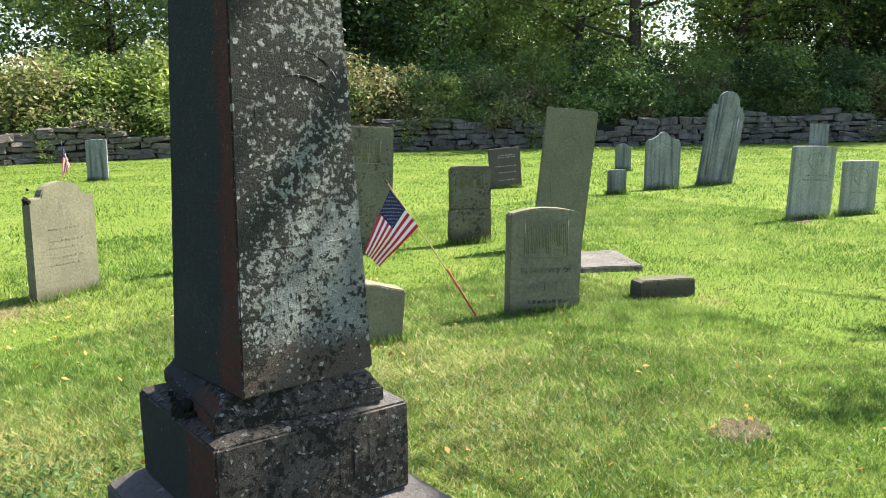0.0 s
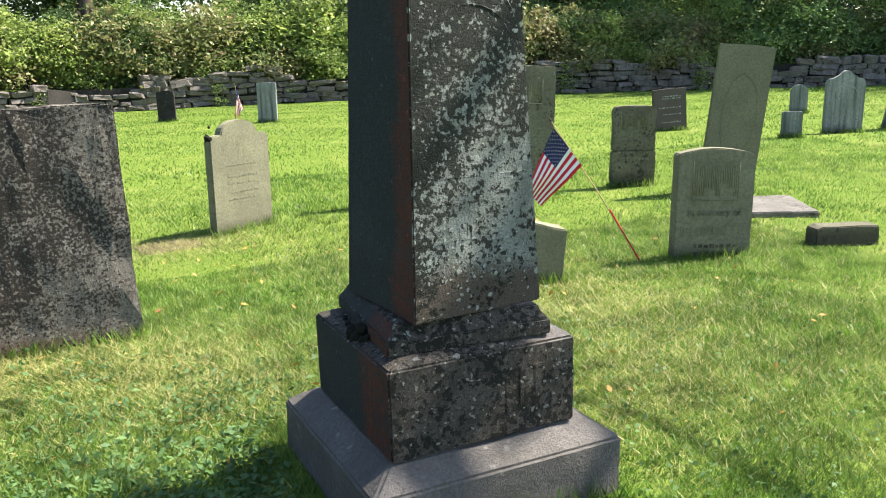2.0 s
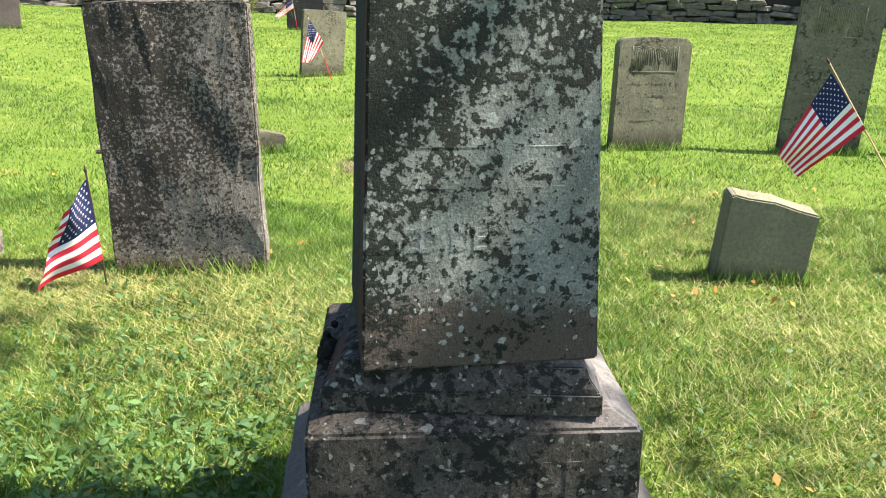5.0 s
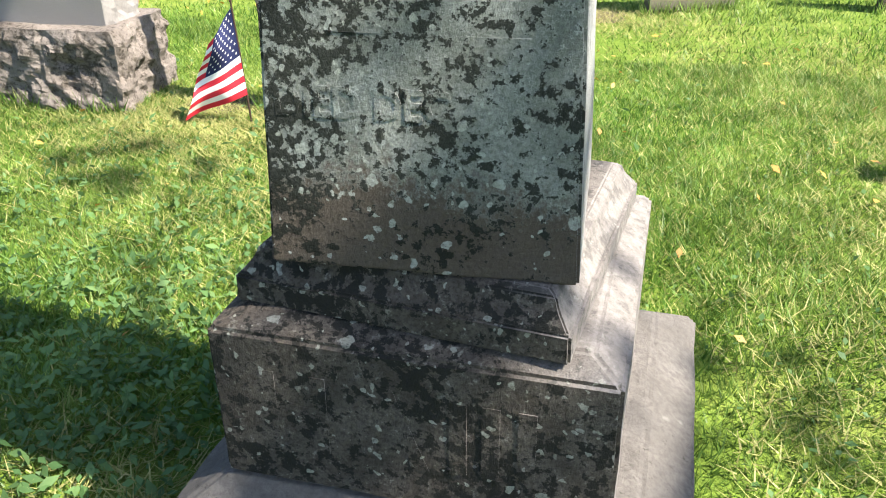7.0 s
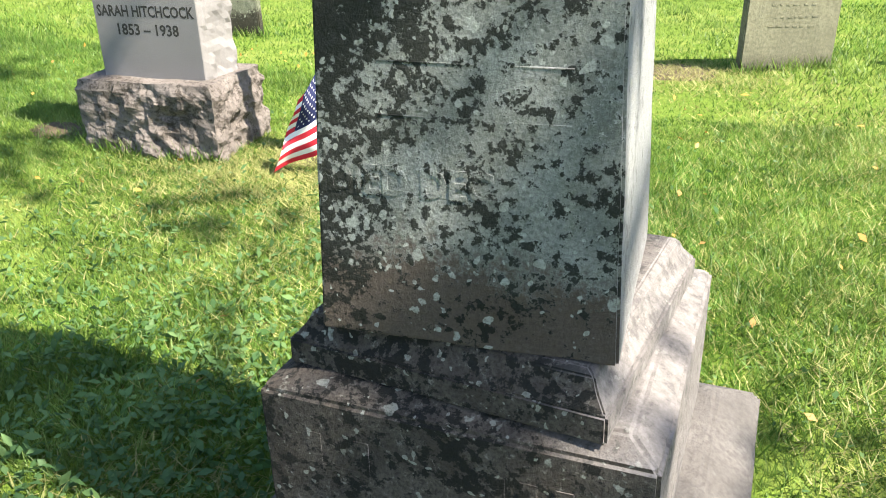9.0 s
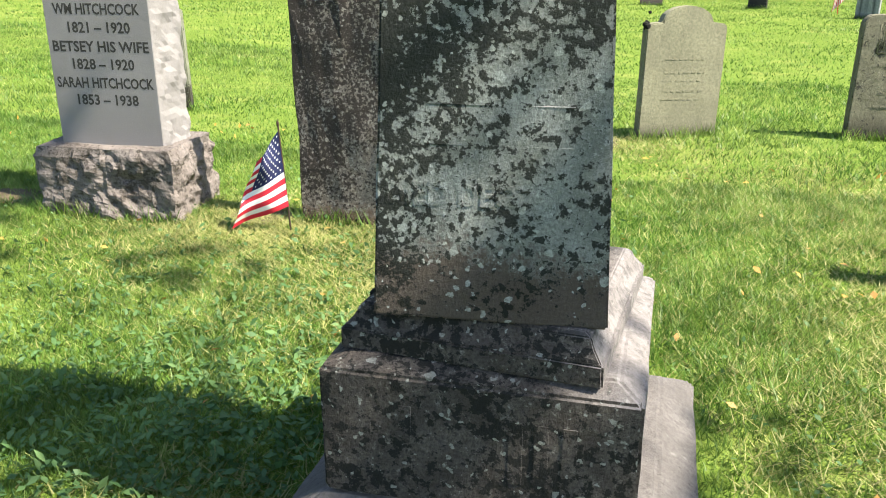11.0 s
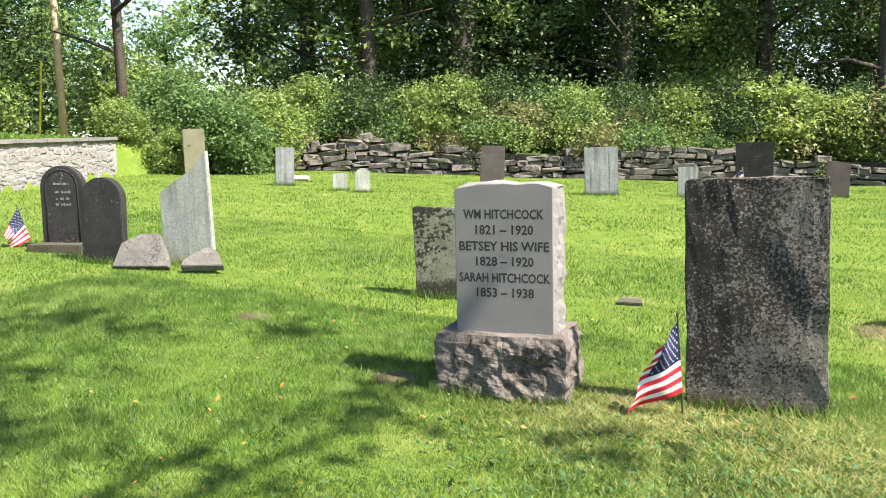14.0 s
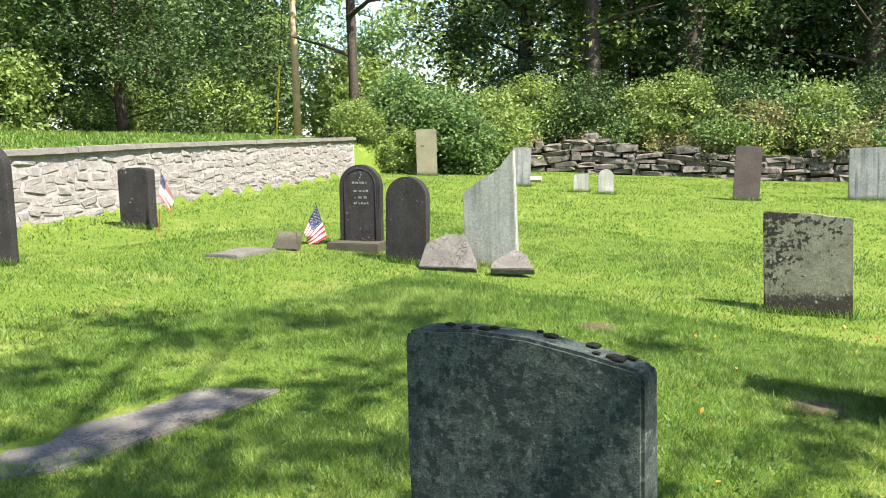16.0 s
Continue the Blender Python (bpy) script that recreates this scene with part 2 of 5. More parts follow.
M["black"] = stone_mat("blackened_marble", (0.045, 0.042, 0.042), (0.026, 0.024, 0.024), (0.016, 0.016, 0.016), 0.56, (0.25, 0.23, 0.23), 0.68, None, 0.1, 45, 0.5, 0.3)
M["blackgrey"] = lichened("mottled_marble", (0.2, 0.205, 0.15), (0.13, 0.133, 0.095), (0.28, 0.29, 0.225), 0.57, (0.012, 0.012, 0.009), 0.585, 0.14, (0.26, 0.27, 0.22), 0.06, (0.018, 0.016, 0.012), 0.19)
M["teal"] = lichened("algae_green_slate", (0.04, 0.053, 0.049), (0.085, 0.102, 0.092), (0.13, 0.15, 0.132), 0.56, (0.014, 0.019, 0.019), 0.535, 0.0, (0.15, 0.16, 0.135), 0.03, None, 0.1, None, None, 30.0)
M["wallstone"] = stone_mat("grey_fieldstone", (0.2, 0.175, 0.16), (0.1, 0.088, 0.078), (0.04, 0.035, 0.03), 0.55, (0.36, 0.34, 0.31), 0.66, None, 0.1, 10, 1.0, 0.0, 6.0)
M["rubble"] = stone_mat("pale_rubble_stone", (0.33, 0.305, 0.298), (0.21, 0.193, 0.187), (0.09, 0.08, 0.075), 0.58, (0.5, 0.48, 0.44), 0.75, None, 0.1, 14, 0.8)
M["mortar"] = stone_mat("lime_mortar", (0.37, 0.345, 0.338), (0.26, 0.243, 0.236), (0.13, 0.12, 0.11), 0.6, (0.5, 0.48, 0.44), 0.8, None, 0.1, 20, 0.8)
M["coping"] = stone_mat("grey_coping", (0.23, 0.215, 0.205), (0.17, 0.16, 0.15), (0.08, 0.075, 0.07), 0.62, (0.3, 0.29, 0.27), 0.75, None, 0.1, 25, 0.6)
M["ledger"] = stone_mat("flat_ledger_stone", (0.2, 0.185, 0.17), (0.12, 0.11, 0.1), (0.055, 0.05, 0.045), 0.55, (0.32, 0.31, 0.28), 0.72, None, 0.1, 40, 0.5)
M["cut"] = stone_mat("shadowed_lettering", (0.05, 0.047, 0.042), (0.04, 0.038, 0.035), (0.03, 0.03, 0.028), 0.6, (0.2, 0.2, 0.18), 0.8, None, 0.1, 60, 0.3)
M["gap"] = stone_mat("dark_joint", (0.03, 0.028, 0.025), (0.02, 0.02, 0.018), (0.012, 0.012, 0.01), 0.6, (0.06, 0.06, 0.05), 0.8, None, 0.1, 10, 0.8)


def plain(name, col, rough=0.7, metal=0.0, var=0.25, scale=40.0):
    m, nt, b = nodes_of(name)
    v, _ = coords(nt)
    n = noise_of(nt, v, scale, 4)
    nt.links.new(mix(nt, n, tuple(c * (1 - var) for c in col), tuple(min(1, c * (1 + var)) for c in col)), b.inputs["Base Color"])
    b.inputs["Roughness"].default_value, b.inputs["Metallic"].default_value = rough, metal
    return m


def leaf_mat(name, a, b_, c, trans=0.35, rough=0.55, patch=0.25):
    """Leaves: hue differs from leaf to leaf and from spot to spot; light comes through."""
    m, nt, b = nodes_of(name)
    geo = nt.nodes.new("ShaderNodeNewGeometry")
    col = ramp(nt, geo.outputs["Random Per Island"], [(0.0, a), (0.6, b_), (1.0, c)])
    n = noise_of(nt, geo.outputs["Position"], 0.7, 4)
    col = mix(nt, ramp(nt, n, [(0.4, 0.0), (0.7, patch * 2)]), col, c)
    n2 = noise_of(nt, geo.outputs["Position"], 4.5, 4)
    col = mix(nt, ramp(nt, n2, [(0.42, 0.65), (0.6, 0.0)]), col, tuple(q * 0.6 for q in a))
    nt.links.new(col, b.inputs["Base Color"])
    b.inputs["Roughness"].default_value = rough
    b.inputs["Specular IOR Level"].default_value = 0.3
    tr = nt.nodes.new("ShaderNodeBsdfTranslucent")
    hs = N(nt, "ShaderNodeHueSaturation", Saturation=1.0, Value=1.3)
    nt.links.new(col, hs.inputs["Color"])
    nt.links.new(hs.outputs[0], tr.inputs[0])
    ms = nt.nodes.new("ShaderNodeMixShader")
    ms.inputs[0].default_value = trans
    nt.links.new(b.outputs[0], ms.inputs[1])
    nt.links.new(tr.outputs[0], ms.inputs[2])
    nt.links.new(ms.outputs[0], nt.nodes["Material Output"].inputs[0])
    return m


M["grass"] = leaf_mat("grass_blades", (0.05, 0.125, 0.014), (0.135, 0.26, 0.038), (0.29, 0.34, 0.1), 0.42, 0.45, 0.22)
M["straw"] = leaf_mat("dry_grass_blades", (0.23, 0.24, 0.075), (0.34, 0.33, 0.12), (0.44, 0.39, 0.18), 0.3, 0.6, 0.1)
M["weed"] = leaf_mat("broad_weed_leaves", (0.065, 0.14, 0.045), (0.1, 0.19, 0.06), (0.15, 0.235, 0.08), 0.35, 0.6, 0.1)
M["leaf_dark"] = leaf_mat("dark_tree_leaves", (0.03, 0.062, 0.022), (0.06, 0.11, 0.033), (0.12, 0.17, 0.055), 0.22)
M["leaf_mid"] = leaf_mat("green_shrub_leaves", (0.08, 0.155, 0.05), (0.14, 0.24, 0.07), (0.24, 0.33, 0.11))
M["leaf_light"] = leaf_mat("yellow_green_leaves", (0.14, 0.225, 0.055), (0.23, 0.315, 0.08), (0.31, 0.36, 0.11))
# sunlight is put into this leaf colour, brighter than the other leaves
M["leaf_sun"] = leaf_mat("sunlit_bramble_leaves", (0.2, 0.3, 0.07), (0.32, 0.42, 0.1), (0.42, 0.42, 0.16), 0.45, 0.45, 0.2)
M["leaf_vine"] = leaf_mat("browning_vine_leaves", (0.14, 0.19, 0.06), (0.21, 0.25, 0.085), (0.36, 0.25, 0.15), 0.3, 0.55, 0.3)
M["leaf_fallen"] = leaf_mat("fallen_yellow_leaves", (0.5, 0.3, 0.05), (0.4, 0.2, 0.05), (0.25, 0.09, 0.04), 0.1)
M["bark"] = stone_mat("tree_bark", (0.10, 0.08, 0.062), (0.06, 0.05, 0.042), (0.025, 0.022, 0.018), 0.56, (0.17, 0.17, 0.14), 0.72, None, 0.1, 14, 1.0, 0.6)
M["pole"] = plain("weathered_pole_wood", (0.5, 0.36, 0.23), 0.85, 0, 0.3, 6)
M["yellow"] = plain("yellow_plastic_guard", (0.75, 0.6, 0.05), 0.5)
M["signwhite"] = plain("white_sign_sheet", (0.75, 0.75, 0.73), 0.4)
M["signblack"] = plain("black_sign_paint", (0.02, 0.02, 0.02), 0.5)
M["flag_red"] = plain("red_cloth", (0.48, 0.025, 0.04), 0.8)
M["flag_white"] = plain("white_cloth", (0.75, 0.73, 0.68), 0.8, 0, 0.08)
M["flag_blue"] = plain("navy_cloth", (0.02, 0.025, 0.075), 0.8)
M["staff_wood"] = plain("bare_wooden_staff", (0.4, 0.3, 0.16), 0.6)
M["staff_red"] = plain("red_painted_staff", (0.4, 0.02, 0.025), 0.5)
M["staff_dark"] = plain("dark_staff", (0.045, 0.03, 0.022), 0.6)
M["moss"] = plain("black_moss", (0.012, 0.012, 0.01), 0.95)
M["siding"] = plain("pale_house_siding", (0.6, 0.58, 0.5), 0.6, 0, 0.1, 3)
M["road"] = plain("asphalt", (0.07, 0.07, 0.07), 0.9, 0, 0.3, 8)


def ground_mat():
    m, nt, b = nodes_of("lawn_soil")
    tc = nt.nodes.new("ShaderNodeNewGeometry")
    v = tc.outputs["Position"]
    big, mid, fine = noise_of(nt, v, 0.35, 4), noise_of(nt, v, 2.2, 5), noise_of(nt, v, 45, 4, 0.7)
    col = mix(nt, ramp(nt, fine, [(0.3, 0.0), (0.7, 1.0)]), (0.06, 0.10, 0.015), (0.14, 0.2, 0.03))
    col = mix(nt, ramp(nt, mid, [(0.5, 0.0), (0.75, 0.6)]), col, (0.24, 0.25, 0.07))
    col = mix(nt, ramp(nt, math_node(nt, "ADD", math_node(nt, "MULTIPLY", mid, 0.6), math_node(nt, "MULTIPLY", big, 0.4)), [(0.62, 0.0), (0.7, 0.7)]), col, (0.16, 0.115, 0.06))
    nt.links.new(col, b.inputs["Base Color"])
    b.inputs["Roughness"].default_value = 0.95
    b.inputs["Specular IOR Level"].default_value = 0.1
    bump(nt, b, fine, 0.8, 0.02)
    return m


M["ground"] = ground_mat()
M["soil"] = stone_mat("bare_soil", (0.13, 0.1, 0.06), (0.09, 0.07, 0.045), (0.05, 0.035, 0.022), 0.6, (0.25, 0.2, 0.1), 0.7, None, 0.1, 60, 1.0)


# ---- helpers ----
def empty(name, x, y, z, rx=0, ry=0, rz=0, label="", category="", group=""):
    e = new(name)
    e.empty_display_size = 0.1
    e.matrix_world = pose(x, y, z, rx, ry, rz)
    return tagged(e, label, category, group)


def mesh_of(bm, name, mats, smooth=False):
    me = bpy.data.meshes.new(name)
    bm.to_mesh(me)
    bm.free()
    for mm in mats if isinstance(mats, (list, tuple)) else [mats]:
        me.materials.append(mm)
    if smooth:
        me.polygons.foreach_set("use_smooth", [True] * len(me.polygons))
    return me


def part(name, bm, material, parent, label="", smooth=False):
    ob = new(name, mesh_of(bm, name, material, smooth))
    ob.parent = parent
    if label:
        ob["label"] = label
    return ob


def box(bm, x0, y0, z0, x1, y1, z1):
    r = bmesh.ops.create_cube(bm, size=1)["verts"]
    for v in r:
        v.co = Vector((x0 + (v.co.x + 0.5) * (x1 - x0), y0 + (v.co.y + 0.5) * (y1 - y0), z0 + (v.co.z + 0.5) * (z1 - z0)))
    return r


def roughen(bm, amp, scale, seed=0.0):
    bm.normal_update()
    for v in bm.verts:
        p = v.co * scale + Vector((seed, seed * 1.7, 0))
        v.co += v.normal * (noise.noise(p) * amp + noise.noise(p * 3.1) * amp * 0.45)


def tube(bm, pts, radii, seg=8):
    """A tapering round limb through pts."""
    rings = []
    for i, p in enumerate(pts):
        p = Vector(p)
        d = (Vector(pts[min(i + 1, len(pts) - 1)]) - Vector(pts[max(i - 1, 0)])).normalized()
        a = d.orthogonal().normalized()
        b = d.cross(a)
        rings.append([bm.verts.new(p + (a * math.cos(k * 2 * math.pi / seg) + b * math.sin(k * 2 * math.pi / seg)) * radii[i]) for k in range(seg)])
    for r0, r1 in zip(rings, rings[1:]):
        for k in range(seg):
            bm.faces.new((r0[k], r0[(k + 1) % seg], r1[(k + 1) % seg], r1[k]))
    bm.faces.new(list(reversed(rings[0])))
    bm.faces.new(rings[-1])


def raw_mesh(name, verts, n_per, material):
    """Loose polygons of n_per corners each, from an array of corners."""
    me = bpy.data.meshes.new(name)
    k = len(verts)
    me.vertices.add(k)
    me.vertices.foreach_set("co", np.ascontiguousarray(verts, dtype=np.float32).ravel())
    me.loops.add(k)
    me.loops.foreach_set("vertex_index", np.arange(k, dtype=np.int32))
    me.polygons.add(k // n_per)
    me.polygons.foreach_set("loop_start", np.arange(0, k, n_per, dtype=np.int32))
    me.update(calc_edges=True)
    me.materials.append(material)
    return me


def leaves(name, centres, size, material, up=0.5, ratio=0.5):
    """Small folded leaves about the given centres."""
    n = len(centres)
    a = rng.normal(size=(n, 3))
    a[:, 2] *= 0.6
    a /= np.linalg.norm(a, axis=1)[:, None]
    nrm = rng.normal(size=(n, 3)) + np.array([0, 0, up * 2])
    b = np.cross(nrm, a)
    b /= np.linalg.norm(b, axis=1)[:, None] + 1e-9
    c = np.cross(a, b)
    s = (size * rng.uniform(0.6, 1.35, n))[:, None]
    v = np.stack([centres - a * s * 0.5, centres + b * s * 0.5 * ratio + c * s * 0.08, centres + a * s * 0.5, centres - b * s * 0.5 * ratio + c * s * 0.08], axis=1)
    return raw_mesh(name, v.reshape(-1, 3), 4, material)


def clumps(n_clump, per, radii, spread, shell=0.55):
    """Leaf centres in clumps set about an uneven ellipsoid."""
    d = rng.normal(size=(n_clump, 3))
    d /= np.linalg.norm(d, axis=1)[:, None]
    r = rng.uniform(shell, 1.05, n_clump) ** 0.8
    c = d * r[:, None] * np.array(radii)
    sp = spread * rng.uniform(0.55, 1.3, n_clump)
    p = np.repeat(c, per, axis=0) + rng.normal(size=(n_clump * per, 3)) * np.repeat(sp, per)[:, None] * np.array([1, 1, 0.7])
    return p


# ---- ground ----
WALL_BACK = [(-19.6, 22.6), (-15.5, 25.1), (-11.2, 26.6), (-7, 29), (-2.5, 30.4), (3, 31), (8, 30), (14.5, 27.3), (19, 24.8), (23, 22), (28, 18.2), (35, 11)]
WALL_SIDE = [(-19.1, 16.9), (-13.5, 5.1), (-9.2, -4.5)]
_ring = WALL_BACK[::-1] + WALL_SIDE + [(-8, -12), (0, -22), (20, -24), (38, -6)]
_ang = np.unwrap([math.atan2(y, x) for x, y in _ring])
_rad = np.array([math.hypot(x, y) for x, y in _ring])
_ang, _rad = np.concatenate([_ang[-1:] - 2 * math.pi, _ang, _ang[:1] + 2 * math.pi]), np.concatenate([_rad[-1:], _rad, _rad[:1]])
_at = np.linspace(_ang[0], _ang[-1], 2000)


def edge_at(th):
    """How far the yard reaches in the direction th (straight runs between the ring's corners)."""
    th = np.where(th < _ang[0], th + 2 * math.pi, th)
    th = np.where(th > _ang[-1], th - 2 * math.pi, th)
    i = np.clip(np.searchsorted(_ang, th) - 1, 0, len(_ang) - 2)
    x0, y0, x1, y1 = _rad[i] * np.cos(_ang[i]), _rad[i] * np.sin(_ang[i]), _rad[i + 1] * np.cos(_ang[i + 1]), _rad[i + 1] * np.sin(_ang[i + 1])
    dx, dy, cx, cy = x1 - x0, y1 - y0, np.cos(th), np.sin(th)
    return (x0 * dy - y0 * dx) / (cx * dy - cy * dx)


def yard(x, y):
    return -0.12 + 0.05 * np.maximum(0, -x - 2) - 0.012 * np.maximum(0, y - 8)


def gz(x, y):
    """Height of the ground."""
    x, y = np.asarray(x, dtype=float), np.asarray(y, dtype=float)
    r, th = np.hypot(x, y), np.arctan2(y, x)
    e = edge_at(th)
    s = np.clip((r - e - 0.05) / 0.35, 0, 1)
    side = (x < -8) & (y < 19)
    inside = yard(np.maximum(x, -21), np.minimum(y, 30))
    bumpy = 0.018 * np.sin(x * 1.3 + 0.7 * y) * np.sin(y * 1.1 - 0.4 * x) + 0.006 * np.sin(x * 4.1) * np.sin(y * 3.7)
    rise = np.where(side, 0.85 + 0.03 * np.minimum(np.maximum(0, r - e), 25), 0.75 + 0.02 * np.minimum(np.maximum(0, r - e), 25))
    return inside + bumpy + s * np.where((y > 19) | side, rise, 0.0)


def build_ground():
    fine = np.arange(-32, 44, 0.4)
    far = np.array([2, 5, 10, 20, 40, 90, 200, 500, 1200, 2500])
    xs = np.concatenate([-32 - far[::-1], fine, fine[-1] + far])
    ys = np.concatenate([-26 - far[::-1], np.arange(-26, 46, 0.4), 46 + far])
    X, Y = np.meshgrid(xs, ys)
    Z = gz(X, Y)
    co = np.stack([X, Y, Z], -1).reshape(-1, 3)
    nx, ny = len(xs), len(ys)
    i = (np.arange(ny - 1)[:, None] * nx + np.arange(nx - 1)[None, :]).ravel()
    f = np.stack([i, i + 1, i + nx + 1, i + nx], -1)
    me = bpy.data.meshes.new("ground")
    me.from_pydata(co.tolist(), [], f.tolist())
    me.materials.append(M["ground"])
    me.polygons.foreach_set("use_smooth", [True] * len(me.polygons))
    return tagged(new("ground", me), "mown green lawn of an old burial ground", "ground", kind="structure")


build_ground()


# ---- gravestones ----
def arc_pts(cx, cz, r, a0, a1, n, squash=1.0):
    return [(cx + r * math.cos(radians(a0 + (a1 - a0) * i / n)), cz + squash * r * math.sin(radians(a0 + (a1 - a0) * i / n))) for i in range(n + 1)]


def outline(style, w, h):
    """Front outline of a gravestone, from lower right round the top to lower left."""
    a = w / 2
    if style == "flat":
        top = [(a, h - 0.01), (a - 0.012, h), (0.1 * w, h + 0.006), (-a + 0.015, h - 0.002), (-a, h - 0.015)]
    elif style == "round_corner":
        r = 0.12 * w
        top = arc_pts(a - r, h - r, r, 0, 90, 5) + [(0, h + 0.008)] + arc_pts(-a + r, h - r, r, 90, 180, 5)
    elif style == "segment":
        s = 0.07 * w
        top = [(a, h - s - 0.02)] + [(a * (1 - 2 * i / 12) * 0.98, h - s * (1 - 2 * i / 12) ** 2) for i in range(13)] + [(-a, h - s - 0.02)]
    elif style == "arch":
        top = arc_pts(0, h - a, a, 0, 180, 16)
    elif style == "shoulder":
        s, r = 0.19 * w, 0.31 * w
        top = [(a, h - 0.24 * w), (a - 0.03 * w, h - 0.2 * w), (a - s, h - 0.18 * w)] + [(r * math.cos(radians(t)), h - 0.17 * w + 0.17 * w * math.sin(radians(t))) for t in range(10, 171, 16)] + [(-a + s, h - 0.18 * w), (-a + 0.03 * w, h - 0.2 * w), (-a, h - 0.24 * w)]
    elif style == "ogee":
        top = [(a, h - 0.32 * w), (a - 0.06 * w, h - 0.22 * w), (a - 0.18 * w, h - 0.2 * w), (0.18 * w, h - 0.12 * w), (0.08 * w, h - 0.03 * w), (0, h), (-0.08 * w, h - 0.03 * w), (-0.18 * w, h - 0.12 * w), (-a + 0.18 * w, h - 0.2 * w), (-a + 0.06 * w, h - 0.22 * w), (-a, h - 0.32 * w)]
    elif style == "gothic":
        top = [(a, h - 0.55 * w), (a * 0.86, h - 0.55 * w), (a * 0.86, h - 0.42 * w), (a * 0.62, h - 0.4 * w)] + arc_pts(0, h - 0.3 * w, 0.3 * w, 0, 180, 12) + [(-a * 0.62, h - 0.4 * w), (-a * 0.86, h - 0.42 * w), (-a * 0.86, h - 0.55 * w), (-a, h - 0.55 * w)]
    elif style == "broken_peak":
        top = [(a * 0.96, h), (a * 0.8, h - 0.05), (0.3 * a, h - 0.22), (-0.3 * a, h - 0.31), (-0.85 * a, h - 0.42), (-a, h - 0.46)]
    elif style == "slant":
        top = [(a, h - 0.065), (a * 0.97, h - 0.045), (0.55 * a, h - 0.022), (0.1 * a, h - 0.004), (-0.4 * a, h), (-0.85 * a, h - 0.012), (-a * 0.97, h - 0.022), (-a, h - 0.05)]
    elif style == "slant_right":
        top = [(a, h - 0.07), (0.5 * a, h - 0.05), (0, h - 0.02), (-0.6 * a, h - 0.012), (-a * 0.9, h), (-a, h - 0.01)]
    return [(a * 0.985, -0.22), (a, 0.0)] + top + [(-a, 0.0), (-a * 0.985, -0.22)]


def slab_bm(pts, d, rough=0.003, bev=0.006, seed=0.0):
    bm = bmesh.new()
    f = bm.faces.new([bm.verts.new((x, -d / 2, z)) for x, z in pts])
    r = bmesh.ops.extrude_face_region(bm, geom=[f])
    for v in [g for g in r["geom"] if isinstance(g, bmesh.types.BMVert)]:
        v.co.y = d / 2
    bmesh.ops.recalc_face_normals(bm, faces=bm.faces)
    bmesh.ops.bevel(bm, geom=[e for e in bm.edges if e.calc_face_angle(0) > 0.5], offset=bev, segments=2, affect="EDGES")
    bmesh.ops.triangulate(bm, faces=[q for q in bm.faces if len(q.verts) > 4])
    for _ in range(3):
        long = [e for e in bm.edges if e.calc_length() > 0.09]
        if long:
            bmesh.ops.subdivide_edges(bm, edges=long, cuts=1)
            bmesh.ops.triangulate(bm, faces=[q for q in bm.faces if len(q.verts) > 4])
    roughen(bm, rough, 7.0, seed)
    return bm


def text_bm(body, size, depth):
    """Letters standing in the xz plane, centred, facing -y."""
    cu = bpy.data.curves.new("text", "FONT")
    cu.body, cu.size, cu.extrude, cu.align_x, cu.resolution_u = body, size, depth, "CENTER", 2
    cu.offset = size * 0.022
    ob = new("text", cu)
    bpy.context.view_layer.update()
    me = bpy.data.meshes.new_from_object(ob.evaluated_get(bpy.context.evaluated_depsgraph_get()))
    bpy.data.objects.remove(ob)
    bm = bmesh.new()
    bm.from_mesh(me)
    bpy.data.meshes.remove(me)
    bmesh.ops.rotate(bm, verts=bm.verts, cent=(0, 0, 0), matrix=Matrix.Rotation(radians(90), 3, "X"))
    return bm


def put_text(parent, body, size, x, y, z, mat, width=None, label="cut lettering", depth=0.002, tilt=0.0):
    bm = text_bm(body, size, depth)
    for v in bm.verts:
        v.co.y += tilt * v.co.z
    if width:
        got = max(v.co.x for v in bm.verts) - min(v.co.x for v in bm.verts)
        bmesh.ops.scale(bm, vec=(width / got, 1, 1), verts=bm.verts)
    bmesh.ops.translate(bm, vec=(x, y, z), verts=bm.verts)
    return tagged(part("inscription", bm, mat, parent, label), kind="stuff")


def bars(parent, y, zs, w, mat, hgt=0.018, seed=1):
    """Rows of worn lettering that cannot be read."""
    r = random.Random(seed)
    for z in zs:
        bm = bmesh.new()
        x = -w / 2 * r.uniform(0.6, 1)
        while x < w / 2 * 0.95:
            s = r.uniform(0.012, 0.05)
            box(bm, x, y - 0.0015, z, min(x + s, w / 2), y + 0.004, z + hgt * r.uniform(0.5, 1))
            x += s + r.uniform(0.008, 0.03)
        tagged(part("inscription", bm, mat, parent, "worn illegible lettering"), kind="stuff")


def ridge(parent, name, pts, r, mat, label=""):
    bm = bmesh.new()
    tube(bm, pts, [r] * len(pts), 6)
    return part(name, bm, mat, parent, label, True)


FEET = []


